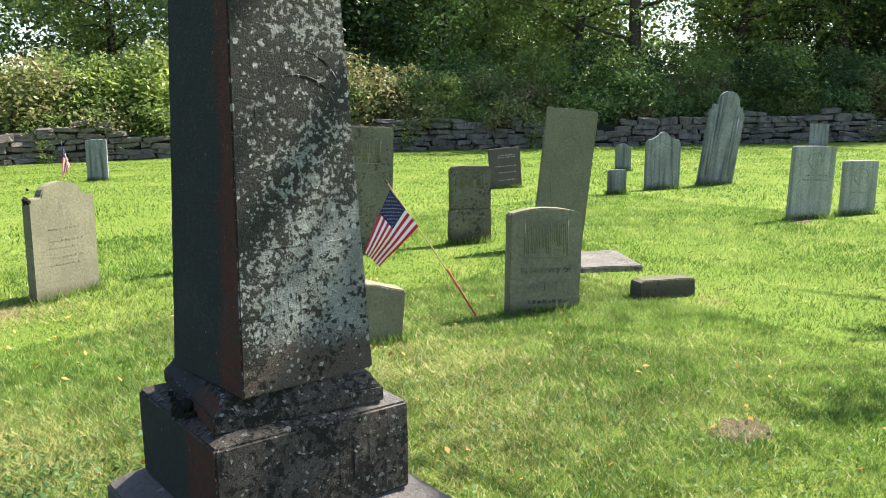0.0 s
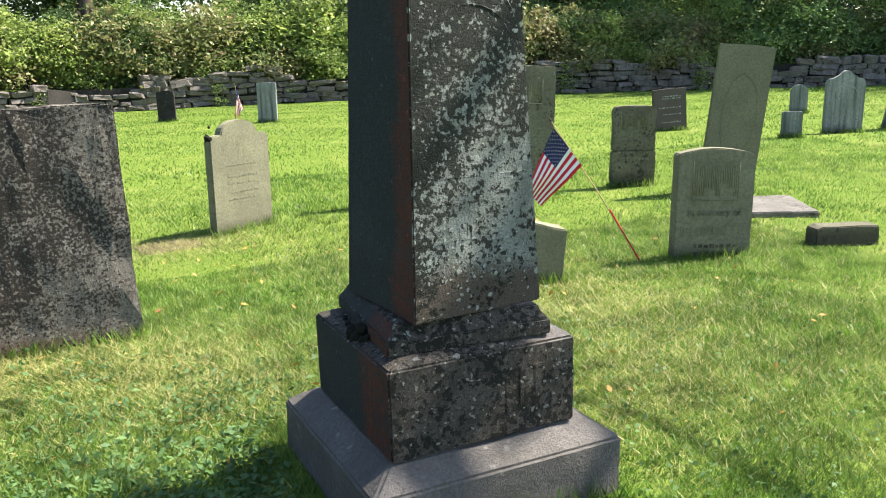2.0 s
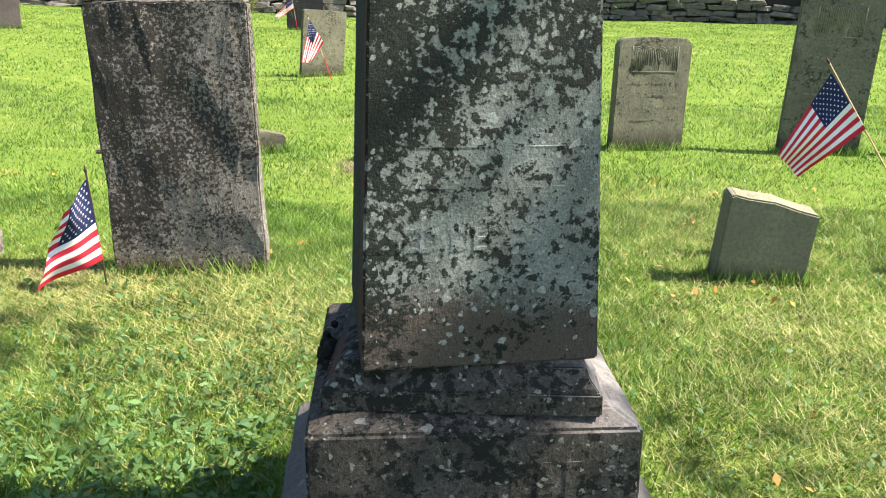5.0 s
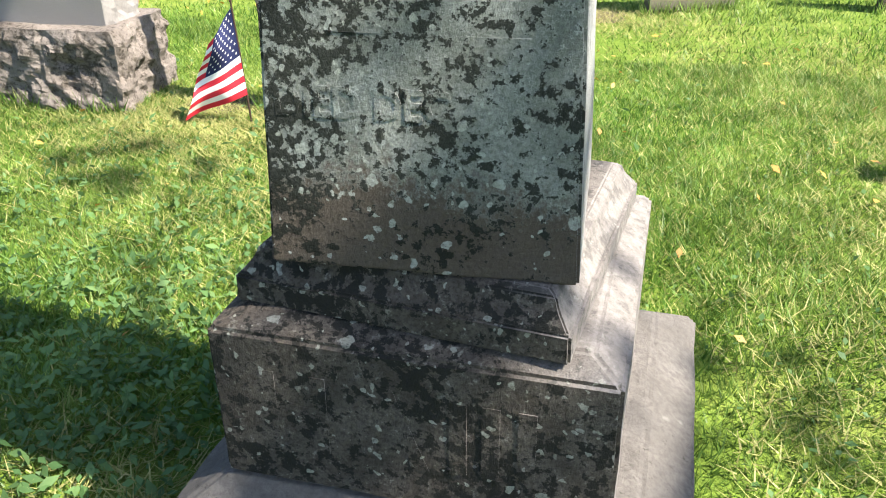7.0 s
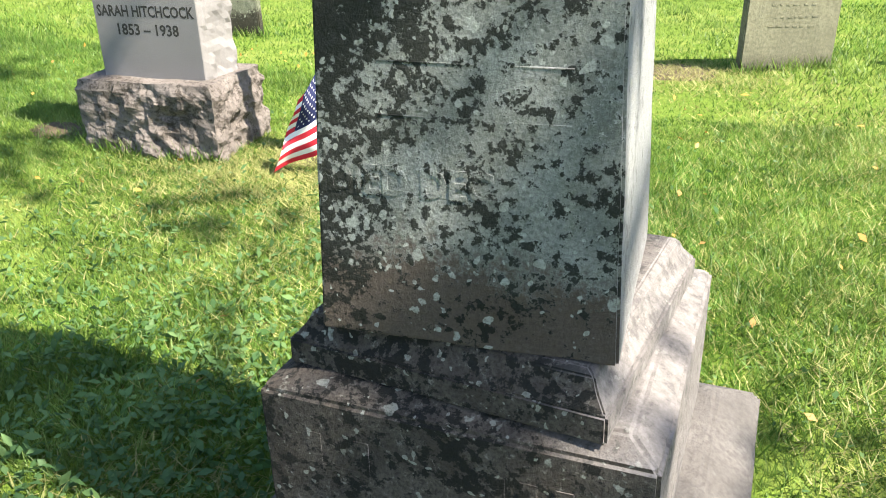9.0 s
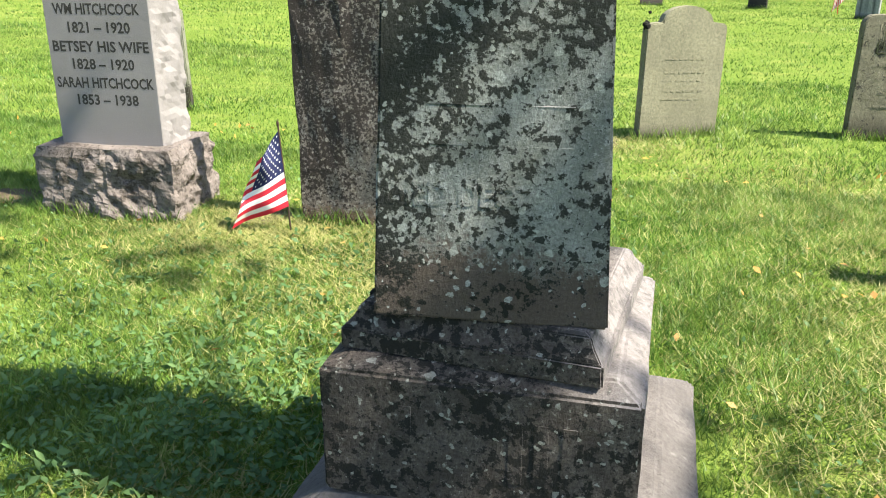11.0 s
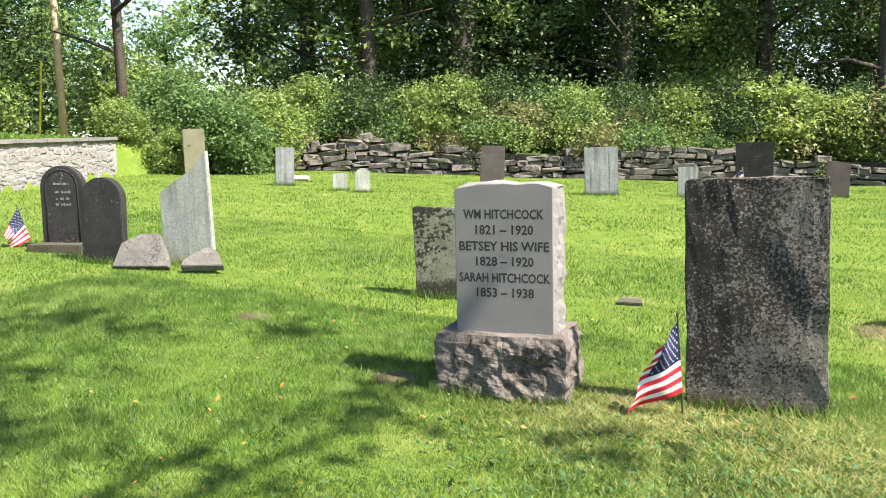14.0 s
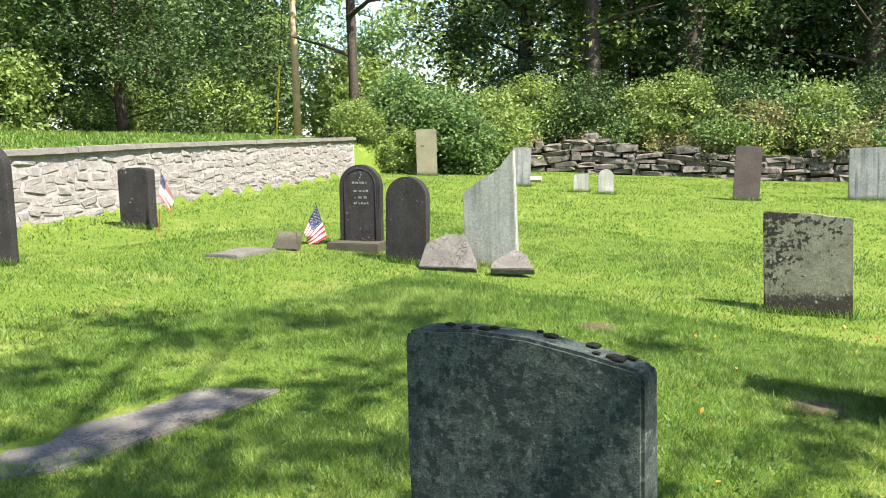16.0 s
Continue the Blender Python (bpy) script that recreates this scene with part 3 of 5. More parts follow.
def headstone(L, R, h, style, mat, label, d=0.07, lean=0.0, back=0.0, rough=0.003, seed=0.0, group="", z=None):
    """An upright gravestone whose foot runs from L to R."""
    x, y = (L[0] + R[0]) / 2, (L[1] + R[1]) / 2
    w, rz = math.hypot(R[0] - L[0], R[1] - L[1]), math.degrees(math.atan2(R[1] - L[1], R[0] - L[0]))
    FEET.append((L, R, d))
    # the foot line is the front edge: set the body half its depth behind it
    x, y = x - math.sin(radians(rz)) * d / 2, y + math.cos(radians(rz)) * d / 2
    e = empty("gravestone", x, y, float(gz(x, y)) - 0.01 if z is None else z, back, lean, rz, label, "gravestone", group)
    part("tablet", slab_bm(outline(style, w, h), d, rough, 0.008, seed + x), mat, e)
    return e, w, -d / 2


def willow(parent, w, z0, z1, y, mat):
    """A weeping willow and an urn cut in a sunk square."""
    for x in (-w / 2, w / 2):
        ridge(parent, "carved_border", [(x, y, z0), (x, y, z1)], 0.004, mat)
    ridge(parent, "carved_border", [(-w / 2, y, z0), (w / 2, y, z0)], 0.004, mat)
    n = 4
    for k in range(n):
        cx, r = -w / 2 + (k + 0.5) * w / n, w / n / 2 * 0.9
        for q in (1.0, 0.62, 0.25):
            pts = [(cx - r * q, y, z0 + (0.1 + 0.2 * (k % 2)) * (z1 - z0))] + [(cx + r * q * math.cos(radians(a)), y, z1 - r - 0.006 + r * q * math.sin(radians(a))) for a in range(180, -1, -30)] + [(cx + r * q, y, z0 + (0.1 + 0.15 * (k % 3)) * (z1 - z0))]
            ridge(parent, "carved_branch", pts, 0.0035, mat)
    bm = bmesh.new()
    tube(bm, [(w * 0.12, y, z0), (w * 0.12, y, z0 + 0.03), (w * 0.12, y, z0 + 0.1), (w * 0.12, y, z0 + 0.115)], [0.02, 0.008, 0.03, 0.022], 8)
    for v in bm.verts:
        v.co.y = y + (v.co.y - y) * 0.2
    part("carved_urn", bm, mat, parent)


def frustum(bm, x0, x1, y0, y1, z0, z1, inset):
    """A block whose top is drawn in on all sides."""
    vs = [bm.verts.new(p) for p in ((x0, y0, z0), (x1, y0, z0), (x1, y1, z0), (x0, y1, z0), (x0 + inset, y0 + inset, z1), (x1 - inset, y0 + inset, z1), (x1 - inset, y1 - inset, z1), (x0 + inset, y1 - inset, z1))]
    for q in ((3, 2, 1, 0), (4, 5, 6, 7), (0, 1, 5, 4), (1, 2, 6, 5), (2, 3, 7, 6), (3, 0, 4, 7)):
        bm.faces.new([vs[i] for i in q])


def worn(bm, bev, cut, amp, scale, seed=0.0):
    bmesh.ops.bevel(bm, geom=list(bm.edges), offset=bev, segments=2, affect="EDGES")
    for _ in range(4):
        long = [e for e in bm.edges if e.calc_length() > cut]
        if not long:
            break
        bmesh.ops.subdivide_edges(bm, edges=long, cuts=1, use_grid_fill=True)
        bmesh.ops.triangulate(bm, faces=[q for q in bm.faces if len(q.verts) > 4])
    roughen(bm, amp, scale, seed)
    return bm


# the large monument: plinth, pedestal, twisted cap and shaft
PLINTH = dict(x=0.999, y=2.882, rz=5.5, half=0.475, top=0.084)
PED = dict(x=0.983, y=2.855, rz=5.2, half=0.35, deep=0.363, foot=0.16, top=0.465)
CAP = dict(x=0.983, y=2.846, rz=0.0, half=0.2925, deep=0.315, foot=0.485, top=0.538)
DIE = dict(x=0.983, y=2.805, rz=9.6, half=0.248, deep=0.254, foot=0.588)


def stepped(bm, hx, hy, levels):
    """A four-sided block whose sides follow levels of (inset, height)."""
    rings = [[bm.verts.new((sx * (hx - i), sy * (hy - i), z)) for sx, sy in ((-1, -1), (1, -1), (1, 1), (-1, 1))] for i, z in levels]
    for a, b in zip(rings, rings[1:]):
        for k in range(4):
            bm.faces.new((a[k], a[(k + 1) % 4], b[(k + 1) % 4], b[k]))
    bm.faces.new(list(reversed(rings[0])))
    bm.faces.new(rings[-1])


def monument():
    g = -0.2
    e = empty("obelisk_monument", PLINTH["x"], PLINTH["y"], g, 0, 0, 0, "tall grey marble monument with lichen, twisted on its stepped base", "monument")

    def at(ob, P, z):
        ob.matrix_basis = pose(P["x"] - PLINTH["x"], P["y"] - PLINTH["y"], z - g, 0, 0, P["rz"])
        return ob
    h = PLINTH["half"]
    bm = bmesh.new()
    stepped(bm, h, h, [(0.0, -0.16), (0.0, PLINTH["top"]), (0.1, PED["foot"] - 0.012), (0.16, PED["foot"])])
    at(part("plinth", worn(bm, 0.009, 0.06, 0.006, 6.0), M["plinth"], e, "rough grey granite plinth"), PLINTH, 0)
    h, hy, z0, z1 = PED["half"], PED["deep"], PED["foot"] - 0.008, PED["top"]
    bm = bmesh.new()
    stepped(bm, h, hy, [(0.0, z0), (0.0, z1), (0.055, CAP["foot"] + 0.004)])
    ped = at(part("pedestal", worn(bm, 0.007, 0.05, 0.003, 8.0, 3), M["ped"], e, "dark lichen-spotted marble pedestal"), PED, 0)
    put_text(ped, "H", 0.22, -0.2, -hy + 0.001, z0 + 0.09, M["ped"], 0.12, "raised worn letters", 0.0022)
    put_text(ped, "A", 0.22, -0.03, -hy + 0.001, z0 + 0.09, M["ped"], 0.14, "raised worn letters", 0.0022)
    for x0, x1 in ((0.075, 0.105), (0.13, 0.16), (0.19, 0.22)):
        bm = bmesh.new()
        box(bm, x0, -hy - 0.0014, z0 + 0.09, x1, -hy + 0.004, z0 + 0.24)
        part("inscription", bm, M["ped"], ped, "raised worn letters")
    h, hy = CAP["half"], CAP["deep"]
    bm = bmesh.new()
    stepped(bm, h, hy, [(0.0, CAP["foot"]), (0.0, CAP["top"])])
    at(part("cap_slab", worn(bm, 0.005, 0.06, 0.002, 8.0, 5), M["ped"], e), CAP, 0)
    bm = bmesh.new()
    stepped(bm, h - 0.003, hy - 0.003, [(0.0, CAP["top"] - 0.004), (0.022, 0.562), (0.03, 0.582), (0.045, DIE["foot"] + 0.001)])
    at(part("cap_slope", worn(bm, 0.003, 0.06, 0.0015, 8.0, 6), M["ped"], e, "bevelled marble step"), CAP, 0)
    h, z0 = DIE["deep"], DIE["foot"]
    bm = bmesh.new()
    stepped(bm, DIE["half"], h, [(0.0, 0.0), (0.057, 1.53)])
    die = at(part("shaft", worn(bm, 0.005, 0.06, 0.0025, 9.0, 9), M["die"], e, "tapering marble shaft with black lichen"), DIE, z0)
    bm = bmesh.new()
    frustum(bm, -0.215, 0.215, -0.22, 0.22, 1.525, 1.59, 0.02)
    at(part("top_stone", worn(bm, 0.006, 0.2, 0.002, 9.0, 9), M["die"], e), DIE, z0)
    # lines in the carving lean with the tapering face
    def face(z):
        return -h + 0.057 * z / 1.53 + 0.0008
    put_text(die, "DIED DEC.", 0.066, -0.08, face(0.26), 0.25, M["die"], 0.28, "raised worn letters", 0.0022, 0.057 / 1.53)
    put_text(die, "U", 0.06, 0.2, face(0.26), 0.25, M["die"], 0.04, "raised worn letters", 0.0022, 0.057 / 1.53)
    for z in (0.375, 0.455):
        ridge(die, "carved_line", [(-0.13, face(z), z), (0.16, face(z), z)], 0.0017, M["die"])
    for rx, rz, zc, a0, a1 in ((0.15, 0.13, 0.86, 0, 181), (0.175, 0.17, 0.9, 20, 161)):
        pts = [(0.01 + rx * math.cos(radians(a)), zc + rz * math.sin(radians(a))) for a in range(a0, a1, 15)]
        ridge(die, "carved_wreath", [(x, face(z) + 0.001, z) for x, z in pts], 0.003, M["die"])
    for k, z in enumerate((0.14, 0.58, 0.66, 0.74)):
        bars(die, face(z + 0.015) + 0.0012, (z,), 0.3, M["die"], 0.03, 4 + k)
    # a clump of black moss at the cap's far corner
    r = random.Random(3)
    bm = bmesh.new()
    for _ in range(46):
        s = r.uniform(0.008, 0.022)
        bmesh.ops.create_icosphere(bm, subdivisions=1, radius=s, matrix=Matrix.Translation((-0.318 + r.gauss(0, 0.012), -0.02 + r.gauss(0, 0.04), 0.472 + abs(r.gauss(0, 0.02)))))
    tagged(at(part("moss_clump", bm, M["moss"], e, "black dried moss"), PED, 0), kind="stuff")
    return e


monument()


def rock_block(bm, x0, x1, y0, y1, z0, z1, cut, amp, seed, keep_top=True):
    """A quarry-faced block: rough sides, flatter top."""
    box(bm, x0, y0, z0, x1, y1, z1)
    for _ in range(5):
        long = [e for e in bm.edges if e.calc_length() > cut]
        if not long:
            break
        bmesh.ops.subdivide_edges(bm, edges=long, cuts=1, use_grid_fill=True)
    bm.normal_update()
    cx, cy = (x0 + x1) / 2, (y0 + y1) / 2
    for v in bm.verts:
        p = v.co * 6 + Vector((seed, seed, seed))
        n = noise.noise(p) + 0.6 * noise.noise(p * 2.3) + 0.35 * noise.noise(p * 5)
        edge = min(1.0, (z1 - v.co.z) / 0.05) if keep_top else 1.0
        d = Vector((v.co.x - cx, v.co.y - cy, 0)).normalized()
        if v.co.z < z1 - 1e-4 or not keep_top:
            v.co += d * amp * (n * 0.9 + 0.35) * edge
        elif keep_top:
            v.co.z += 0.006 * n


def family_stone():
    a = 9.0
    x, y = -1.84, 4.93
    z = -0.17
    e = empty("gravestone", x, y, z, 0, 0, a, "grey granite family gravestone on a rock-faced base", "gravestone")
    bm = bmesh.new()
    rock_block(bm, -0.40, 0.38, -0.26, 0.26, -0.1, 0.44, 0.028, 0.05, 2.0)
    part("base", bm, M["rockface"], e, "rough quarry-faced granite base")
    bm = bmesh.new()
    box(bm, -0.305, -0.15, 0.43, 0.305, 0.15, 1.34)
    for _ in range(5):
        long = [q for q in bm.edges if q.calc_length() > 0.045]
        if not long:
            break
        bmesh.ops.subdivide_edges(bm, edges=long, cuts=1, use_grid_fill=True)
    for v in bm.verts:
        p = v.co * 7
        n = noise.noise(p) + 0.5 * noise.noise(p * 2.7)
        if v.co.y > -0.149 and abs(v.co.x) > 0.3:
            v.co.x += math.copysign(0.028 * (0.4 + n) * min(1, (v.co.y + 0.15) / 0.05), v.co.x)
        if v.co.z > 1.335:
            v.co.z += 0.016 * n + 0.012 - 0.05 * (v.co.x / 0.305) ** 4 * 0.5
    bmesh.ops.bevel(bm, geom=[q for q in bm.edges if q.calc_face_angle(0) > 1.2 and all(v.co.y < -0.149 for v in q.verts)], offset=0.004, segments=1, affect="EDGES")
    part("die", bm, M["granite"], e, "smooth-fronted granite block with rough sides")
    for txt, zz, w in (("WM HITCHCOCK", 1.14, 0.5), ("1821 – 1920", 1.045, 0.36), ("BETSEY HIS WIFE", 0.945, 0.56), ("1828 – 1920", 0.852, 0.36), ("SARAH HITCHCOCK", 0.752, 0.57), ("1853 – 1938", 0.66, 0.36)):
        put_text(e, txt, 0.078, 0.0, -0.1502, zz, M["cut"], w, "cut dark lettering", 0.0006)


family_stone()

# the tall rough slab beside it
headstone((-0.76, 4.98), (-0.01, 5.02), 1.35, "flat", M["slab"], "broad brown lichen-covered sandstone slab gravestone", 0.11, -1, 0, 0.012, 1.0, z=-0.15)
# shouldered stone
e, w, y = headstone((0.70, 7.6), (1.25, 7.93), 0.99, "shoulder", M["sand"], "shouldered olive-grey sandstone gravestone with a dark foot", 0.09, 1, 0, 0.003, 2)
bars(e, y - 0.001, (0.3, 0.36, 0.44, 0.5, 0.6), 0.34, M["sand"], 0.014, 2)
r_ = random.Random(8)
for k in range(9):
    bm = bmesh.new()
    bmesh.ops.create_icosphere(bm, subdivisions=1, radius=r_.uniform(0.012, 0.03), matrix=Matrix.Translation((-w / 2 + r_.gauss(0.02, 0.02), r_.uniform(-0.03, 0.03), 0.85 + r_.gauss(0, 0.025))))
    part("lichen", bm, M["moss"], e, "black crusted lichen")
e, w, y = headstone((2.19, 8.09), (2.81, 8.23), 0.93, "round_corner", M["sand_dark"], "lichen-darkened sandstone gravestone with carved willow", 0.1, 1, 0, 0.005, 3)
willow(e, 0.4, 0.66, 0.87, y, M["sand_dark"])
bars(e, y - 0.001, (0.26, 0.36, 0.46, 0.56), 0.46, M["sand_dark"], 0.02, 3)
e, w, y = headstone((3.62, 8.26), (4.25, 8.14), 1.36, "flat", M["sand_dark"], "tall grey gravestone carved with a weeping willow", 0.09, 2.5, 0, 0.004, 4)
willow(e, 0.36, 0.98, 1.24, y, M["sand"])
bars(e, y - 0.001, (0.5, 0.57, 0.64, 0.72, 0.8, 0.9), 0.44, M["sand"], 0.018, 5)
headstone((2.22, 5.0), (2.66, 4.99), 0.47, "slant_right", M["sand"], "low broken stub of an olive-grey gravestone", 0.14, 4, 5, 0.003, 5)
# cracked stone of two pieces
e, w, y = headstone((4.98, 8.13), (5.43, 7.98), 0.40, "flat", M["sand_dark"], "low sandstone gravestone cracked into two stacked pieces", 0.12, 1, 0, 0.008, 6)
bm = slab_bm([(x * 0.97, z + 0.41 + (0.215 if z < -0.1 else 0)) for x, z in outline("round_corner", w, 0.47)], 0.115, 0.007, 0.01, 8)
part("upper_piece", bm, M["sand_dark"], e)
bars(e, y - 0.002, (0.3, 0.5), 0.34, M["sand_dark"], 0.03, 6)
willow(e, 0.3, 0.62, 0.8, y + 0.002, M["sand"])
e, w, y = headstone((9.06, 13.3), (9.66, 13.15), 0.76, "flat", M["red"], "small reddish-brown sandstone gravestone", 0.07, -3, 0, 0.003, 7)
bars(e, y - 0.001, (0.16, 0.3, 0.42, 0.58, 0.62), 0.4, M["white"], 0.025, 7)
e, w, y = headstone((5.56, 7.40), (6.02, 7.12), 1.5, "flat", M["sand"], "tall leaning olive-grey sandstone gravestone", 0.09, 6.5, 0, 0.002, 8)
ridge(e, "carved_border", [(0.19 * math.cos(radians(a)) * (1.0 if abs(a) < 60 else 0.8), y, 0.8 + 0.42 * math.sin(radians(a))) for a in range(-90, 271, 20)], 0.006, M["sand"])
bars(e, y - 0.001, (0.62, 0.7, 0.78, 0.86, 0.94, 1.02, 1.12), 0.26, M["sand"], 0.018, 8)
e, w, y = headstone((3.64, 5.13), (4.19, 4.97), 0.82, "segment", M["sand"], "olive sandstone gravestone with willow and raised lettering", 0.11, 2, -1, 0.003, 9)
willow(e, 0.34, 0.45, 0.74, y, M["sand"])
put_text(e, "In Memory of", 0.072, 0.0, y - 0.001, 0.335, M["sand_dark"], 0.4, "raised lettering")
put_text(e, "Dea. JOSEPH", 0.088, -0.07, y - 0.002, 0.2, M["sand"], 0.34, "raised lettering", 0.004)
bars(e, y - 0.002, (0.2,), 0.42, M["sand"], 0.06, 9)
bars(e, y - 0.001, (0.04, 0.1), 0.44, M["sand_dark"], 0.03, 10)
headstone((13.4, 14.72), (13.68, 14.5), 0.62, "arch", M["greywhite"], "small round-topped grey marble gravestone", 0.06, 0, 0, 0.002, 10)
headstone((9.66, 10.78), (9.93, 10.63), 0.42, "flat", M["greywhite"], "small square grey marble footstone", 0.06, 1, 0, 0.002, 11)
e, w, y = headstone((10.76, 11.05), (11.35, 10.82), 1.02, "ogee", M["greywhite"], "ogee-topped dark streaked marble gravestone", 0.07, 1, 0, 0.002, 12)
ridge(e, "carved_arch", [(0.2 * math.cos(radians(a)), y, 0.62 + 0.16 * math.sin(radians(a))) for a in range(0, 181, 15)], 0.008, M["white"])
e, w, y = headstone((12.15, 11.14), (12.72, 10.84), 1.72, "gothic", M["greywhite"], "tall leaning Gothic-topped grey marble gravestone", 0.1, 8.5, 0, 0.002, 13)
for x in (-0.21, 0.21):
    ridge(e, "carved_column", [(x, y, 0.2), (x, y, 1.3)], 0.022, M["greywhite"])
e, w, y = headstone((9.34, 7.03), (9.92, 6.86), 0.93, "flat", M["white"], "white streaked marble gravestone with a carved medallion", 0.09, 3, 0, 0.002, 14)
ridge(e, "carved_medallion", [(0.1 * math.cos(radians(a)), y, 0.76 + 0.11 * math.sin(radians(a))) for a in range(0, 361, 24)], 0.008, M["white"])
bars(e, y - 0.001, (0.5, 0.56), 0.4, M["greywhite"], 0.02, 11)
e, w, y = headstone((10.32, 6.97), (10.77, 6.8), 0.72, "flat", M["white"], "low white marble gravestone with a carved ring", 0.09, 2, 0, 0.002, 15)
ridge(e, "carved_medallion", [(0.1 * math.cos(radians(a)), y, 0.52 + 0.11 * math.sin(radians(a))) for a in range(0, 361, 24)], 0.01, M["white"])
bars(e, y - 0.001, (0.3,), 0.3, M["greywhite"], 0.02, 12)
headstone((23.6, 17.2), (24.1, 16.9), 0.75, "flat", M["greywhite"], "distant small grey gravestone near the stone wall", 0.08, 2, 0, 0.002, 16)
headstone((3.31, 21.54), (3.73, 21.3), 0.97, "flat", M["greywhite"], "narrow pale marble gravestone before the stone wall", 0.08, 1, 0, 0.003, 17)
headstone((1.12, 24.15), (1.55, 23.95), 0.78, "flat", M["black"], "small dark slate gravestone before the stone wall", 0.07, 0, 0, 0.002, 18)
headstone((-1.5, 24.3), (-0.95, 24.4), 0.95, "slant_right", M["red"], "dark brown gravestone before the stone wall", 0.08, 2, 0, 0.002, 19)
headstone((-3.5, 22.9), (-2.6, 23.0), 1.42, "flat", M["black"], "large dark slate gravestone before the stone wall", 0.08, 0, 0, 0.002, 20)
headstone((-4.7, 21.9), (-4.25, 22.1), 0.76, "flat", M["greywhite"], "small grey slate gravestone before the stone wall", 0.07, 0, 0, 0.002, 21)
headstone((-6.75, 20.8), (-5.98, 21.1), 1.2, "flat", M["greywhite"], "blue-grey marble gravestone before the stone wall", 0.08, -1, 0, 0.002, 22)
headstone((-8.52, 18.4), (-8.0, 18.6), 1.2, "flat", M["red"], "brown sandstone gravestone leaning before the stone wall", 0.08, 3, 0, 0.002, 23)
headstone((-13.85, 17.5), (-13.45, 17.75), 0.98, "flat", M["greywhite"], "narrow streaked marble gravestone", 0.08, 3, 0, 0.002, 24)
headstone((-11.85, 17.2), (-11.55, 17.4), 0.42, "flat", M["white"], "very small white marble footstone", 0.07, 0, 0, 0.002, 25)
headstone((-11.08, 17.0), (-10.78, 17.2), 0.58, "arch", M["white"], "very small round-topped white marble stone", 0.07, 0, 0, 0.002, 26)
headstone((-18.0, 18.6), (-17.55, 19.0), 1.35, "flat", M["sand"], "tall gravestone half hidden in a shrub", 0.1, 0, 0, 0.003, 27)
# the stone with a flag behind the slab
headstone((-1.36, 13.2), (-0.80, 13.5), 0.92, "flat", M["sand_dark"], "dark grey gravestone with a flag beside it", 0.08, 5, 0, 0.003, 28)
headstone((-3.74, 7.05), (-3.08, 7.27), 0.9, "slant_right", M["blackgrey"], "pale mottled gravestone with blackened top and foot", 0.09, -1.5, 0, 0.004, 36)
# low broken stub
headstone((-0.92, 7.78), (-0.5, 7.95), 0.2, "slant", M["sand_dark"], "low broken stump of a brown gravestone", 0.12, 0, 0, 0.01, 29)
# group of stones by the flag
e, w, y = headstone((-8.93, 6.98), (-8.45, 7.2), 1.03, "arch", M["black"], "round-topped blackened marble gravestone with carved panel", 0.12, 1, 0, 0.002, 30)
ridge(e, "carved_arch", [(-0.2, y, 0.1)] + [(0.2 * math.cos(radians(a)), y, 0.78 + 0.2 * math.sin(radians(a))) for a in range(180, -1, -15)] + [(0.2, y, 0.1)], 0.008, M["black"])
bars(e, y - 0.001, (0.55, 0.62, 0.7, 0.8), 0.22, M["greywhite"], 0.03, 13)
bm = bmesh.new()
box(bm, -0.34, -0.32, -0.1, 0.32, 0.16, 0.1)
part("base", worn(bm, 0.012, 0.12, 0.008, 7, 4), M["sand_dark"], e, "mossy stone base")
headstone((-7.86, 6.66), (-7.40, 6.82), 0.98, "arch", M["black"], "round-topped blackened marble gravestone", 0.13, 2, 0, 0.003, 31)
headstone((-7.1, 7.15), (-6.5, 7.3), 1.28, "broken_peak", M["white"], "tall grey marble gravestone broken to a diagonal point", 0.08, -1, 0, 0.002, 32)


def fallen(x, y, rz, rx, pts, d, mat, label, lift=0.02, ry=0):
    e = empty("gravestone_fragment", x, y, float(gz(x, y)) + lift, rx, ry, rz, label, "stone fragment")
    part("fragment", slab_bm(pts, d, 0.006, 0.008, x), mat, e)
    return e


fallen(-6.98, 6.72, 18, -35, [(0.32, -0.05), (0.3, 0.05), (0.12, 0.36), (-0.1, 0.36), (-0.3, 0.24), (-0.33, -0.05)], 0.09, M["ledger"], "broken pale marble slab leaning on the grass", 0.06)
fallen(-6.25, 6.85, 25, -62, [(0.24, -0.02), (0.1, 0.26), (-0.02, 0.33), (-0.22, 0.1), (-0.22, -0.02)], 0.08, M["ledger"], "pointed marble fragment lying on the grass", 0.07)
fallen(-9.2, 6.35, 20, -38, [(0.17, -0.05), (0.15, 0.2), (-0.15, 0.22), (-0.17, -0.05)], 0.1, M["sand_dark"], "small tilted grey footstone in the grass", 0.02)
fallen(5.05, 4.96, -14, 0, [(0.26, -0.1), (0.25, 0.15), (-0.2, 0.16), (-0.25, 0.14), (-0.26, -0.1)], 0.16, M["sand_dark"], "low broken stone fragment in the grass", 0.0)
fallen(-14.4, 19.2, 15, -70, [(0.3, -0.05), (0.25, 0.2), (-0.25, 0.24), (-0.3, -0.05)], 0.09, M["white"], "pale flat stone lying in the grass", 0.03)
fallen(-1.9, 7.83, 10, -80, [(0.12, -0.08), (0.09, 0.1), (-0.1, 0.08), (-0.13, -0.06)], 0.06, M["sand"], "small flat stone in the grass", 0.01)


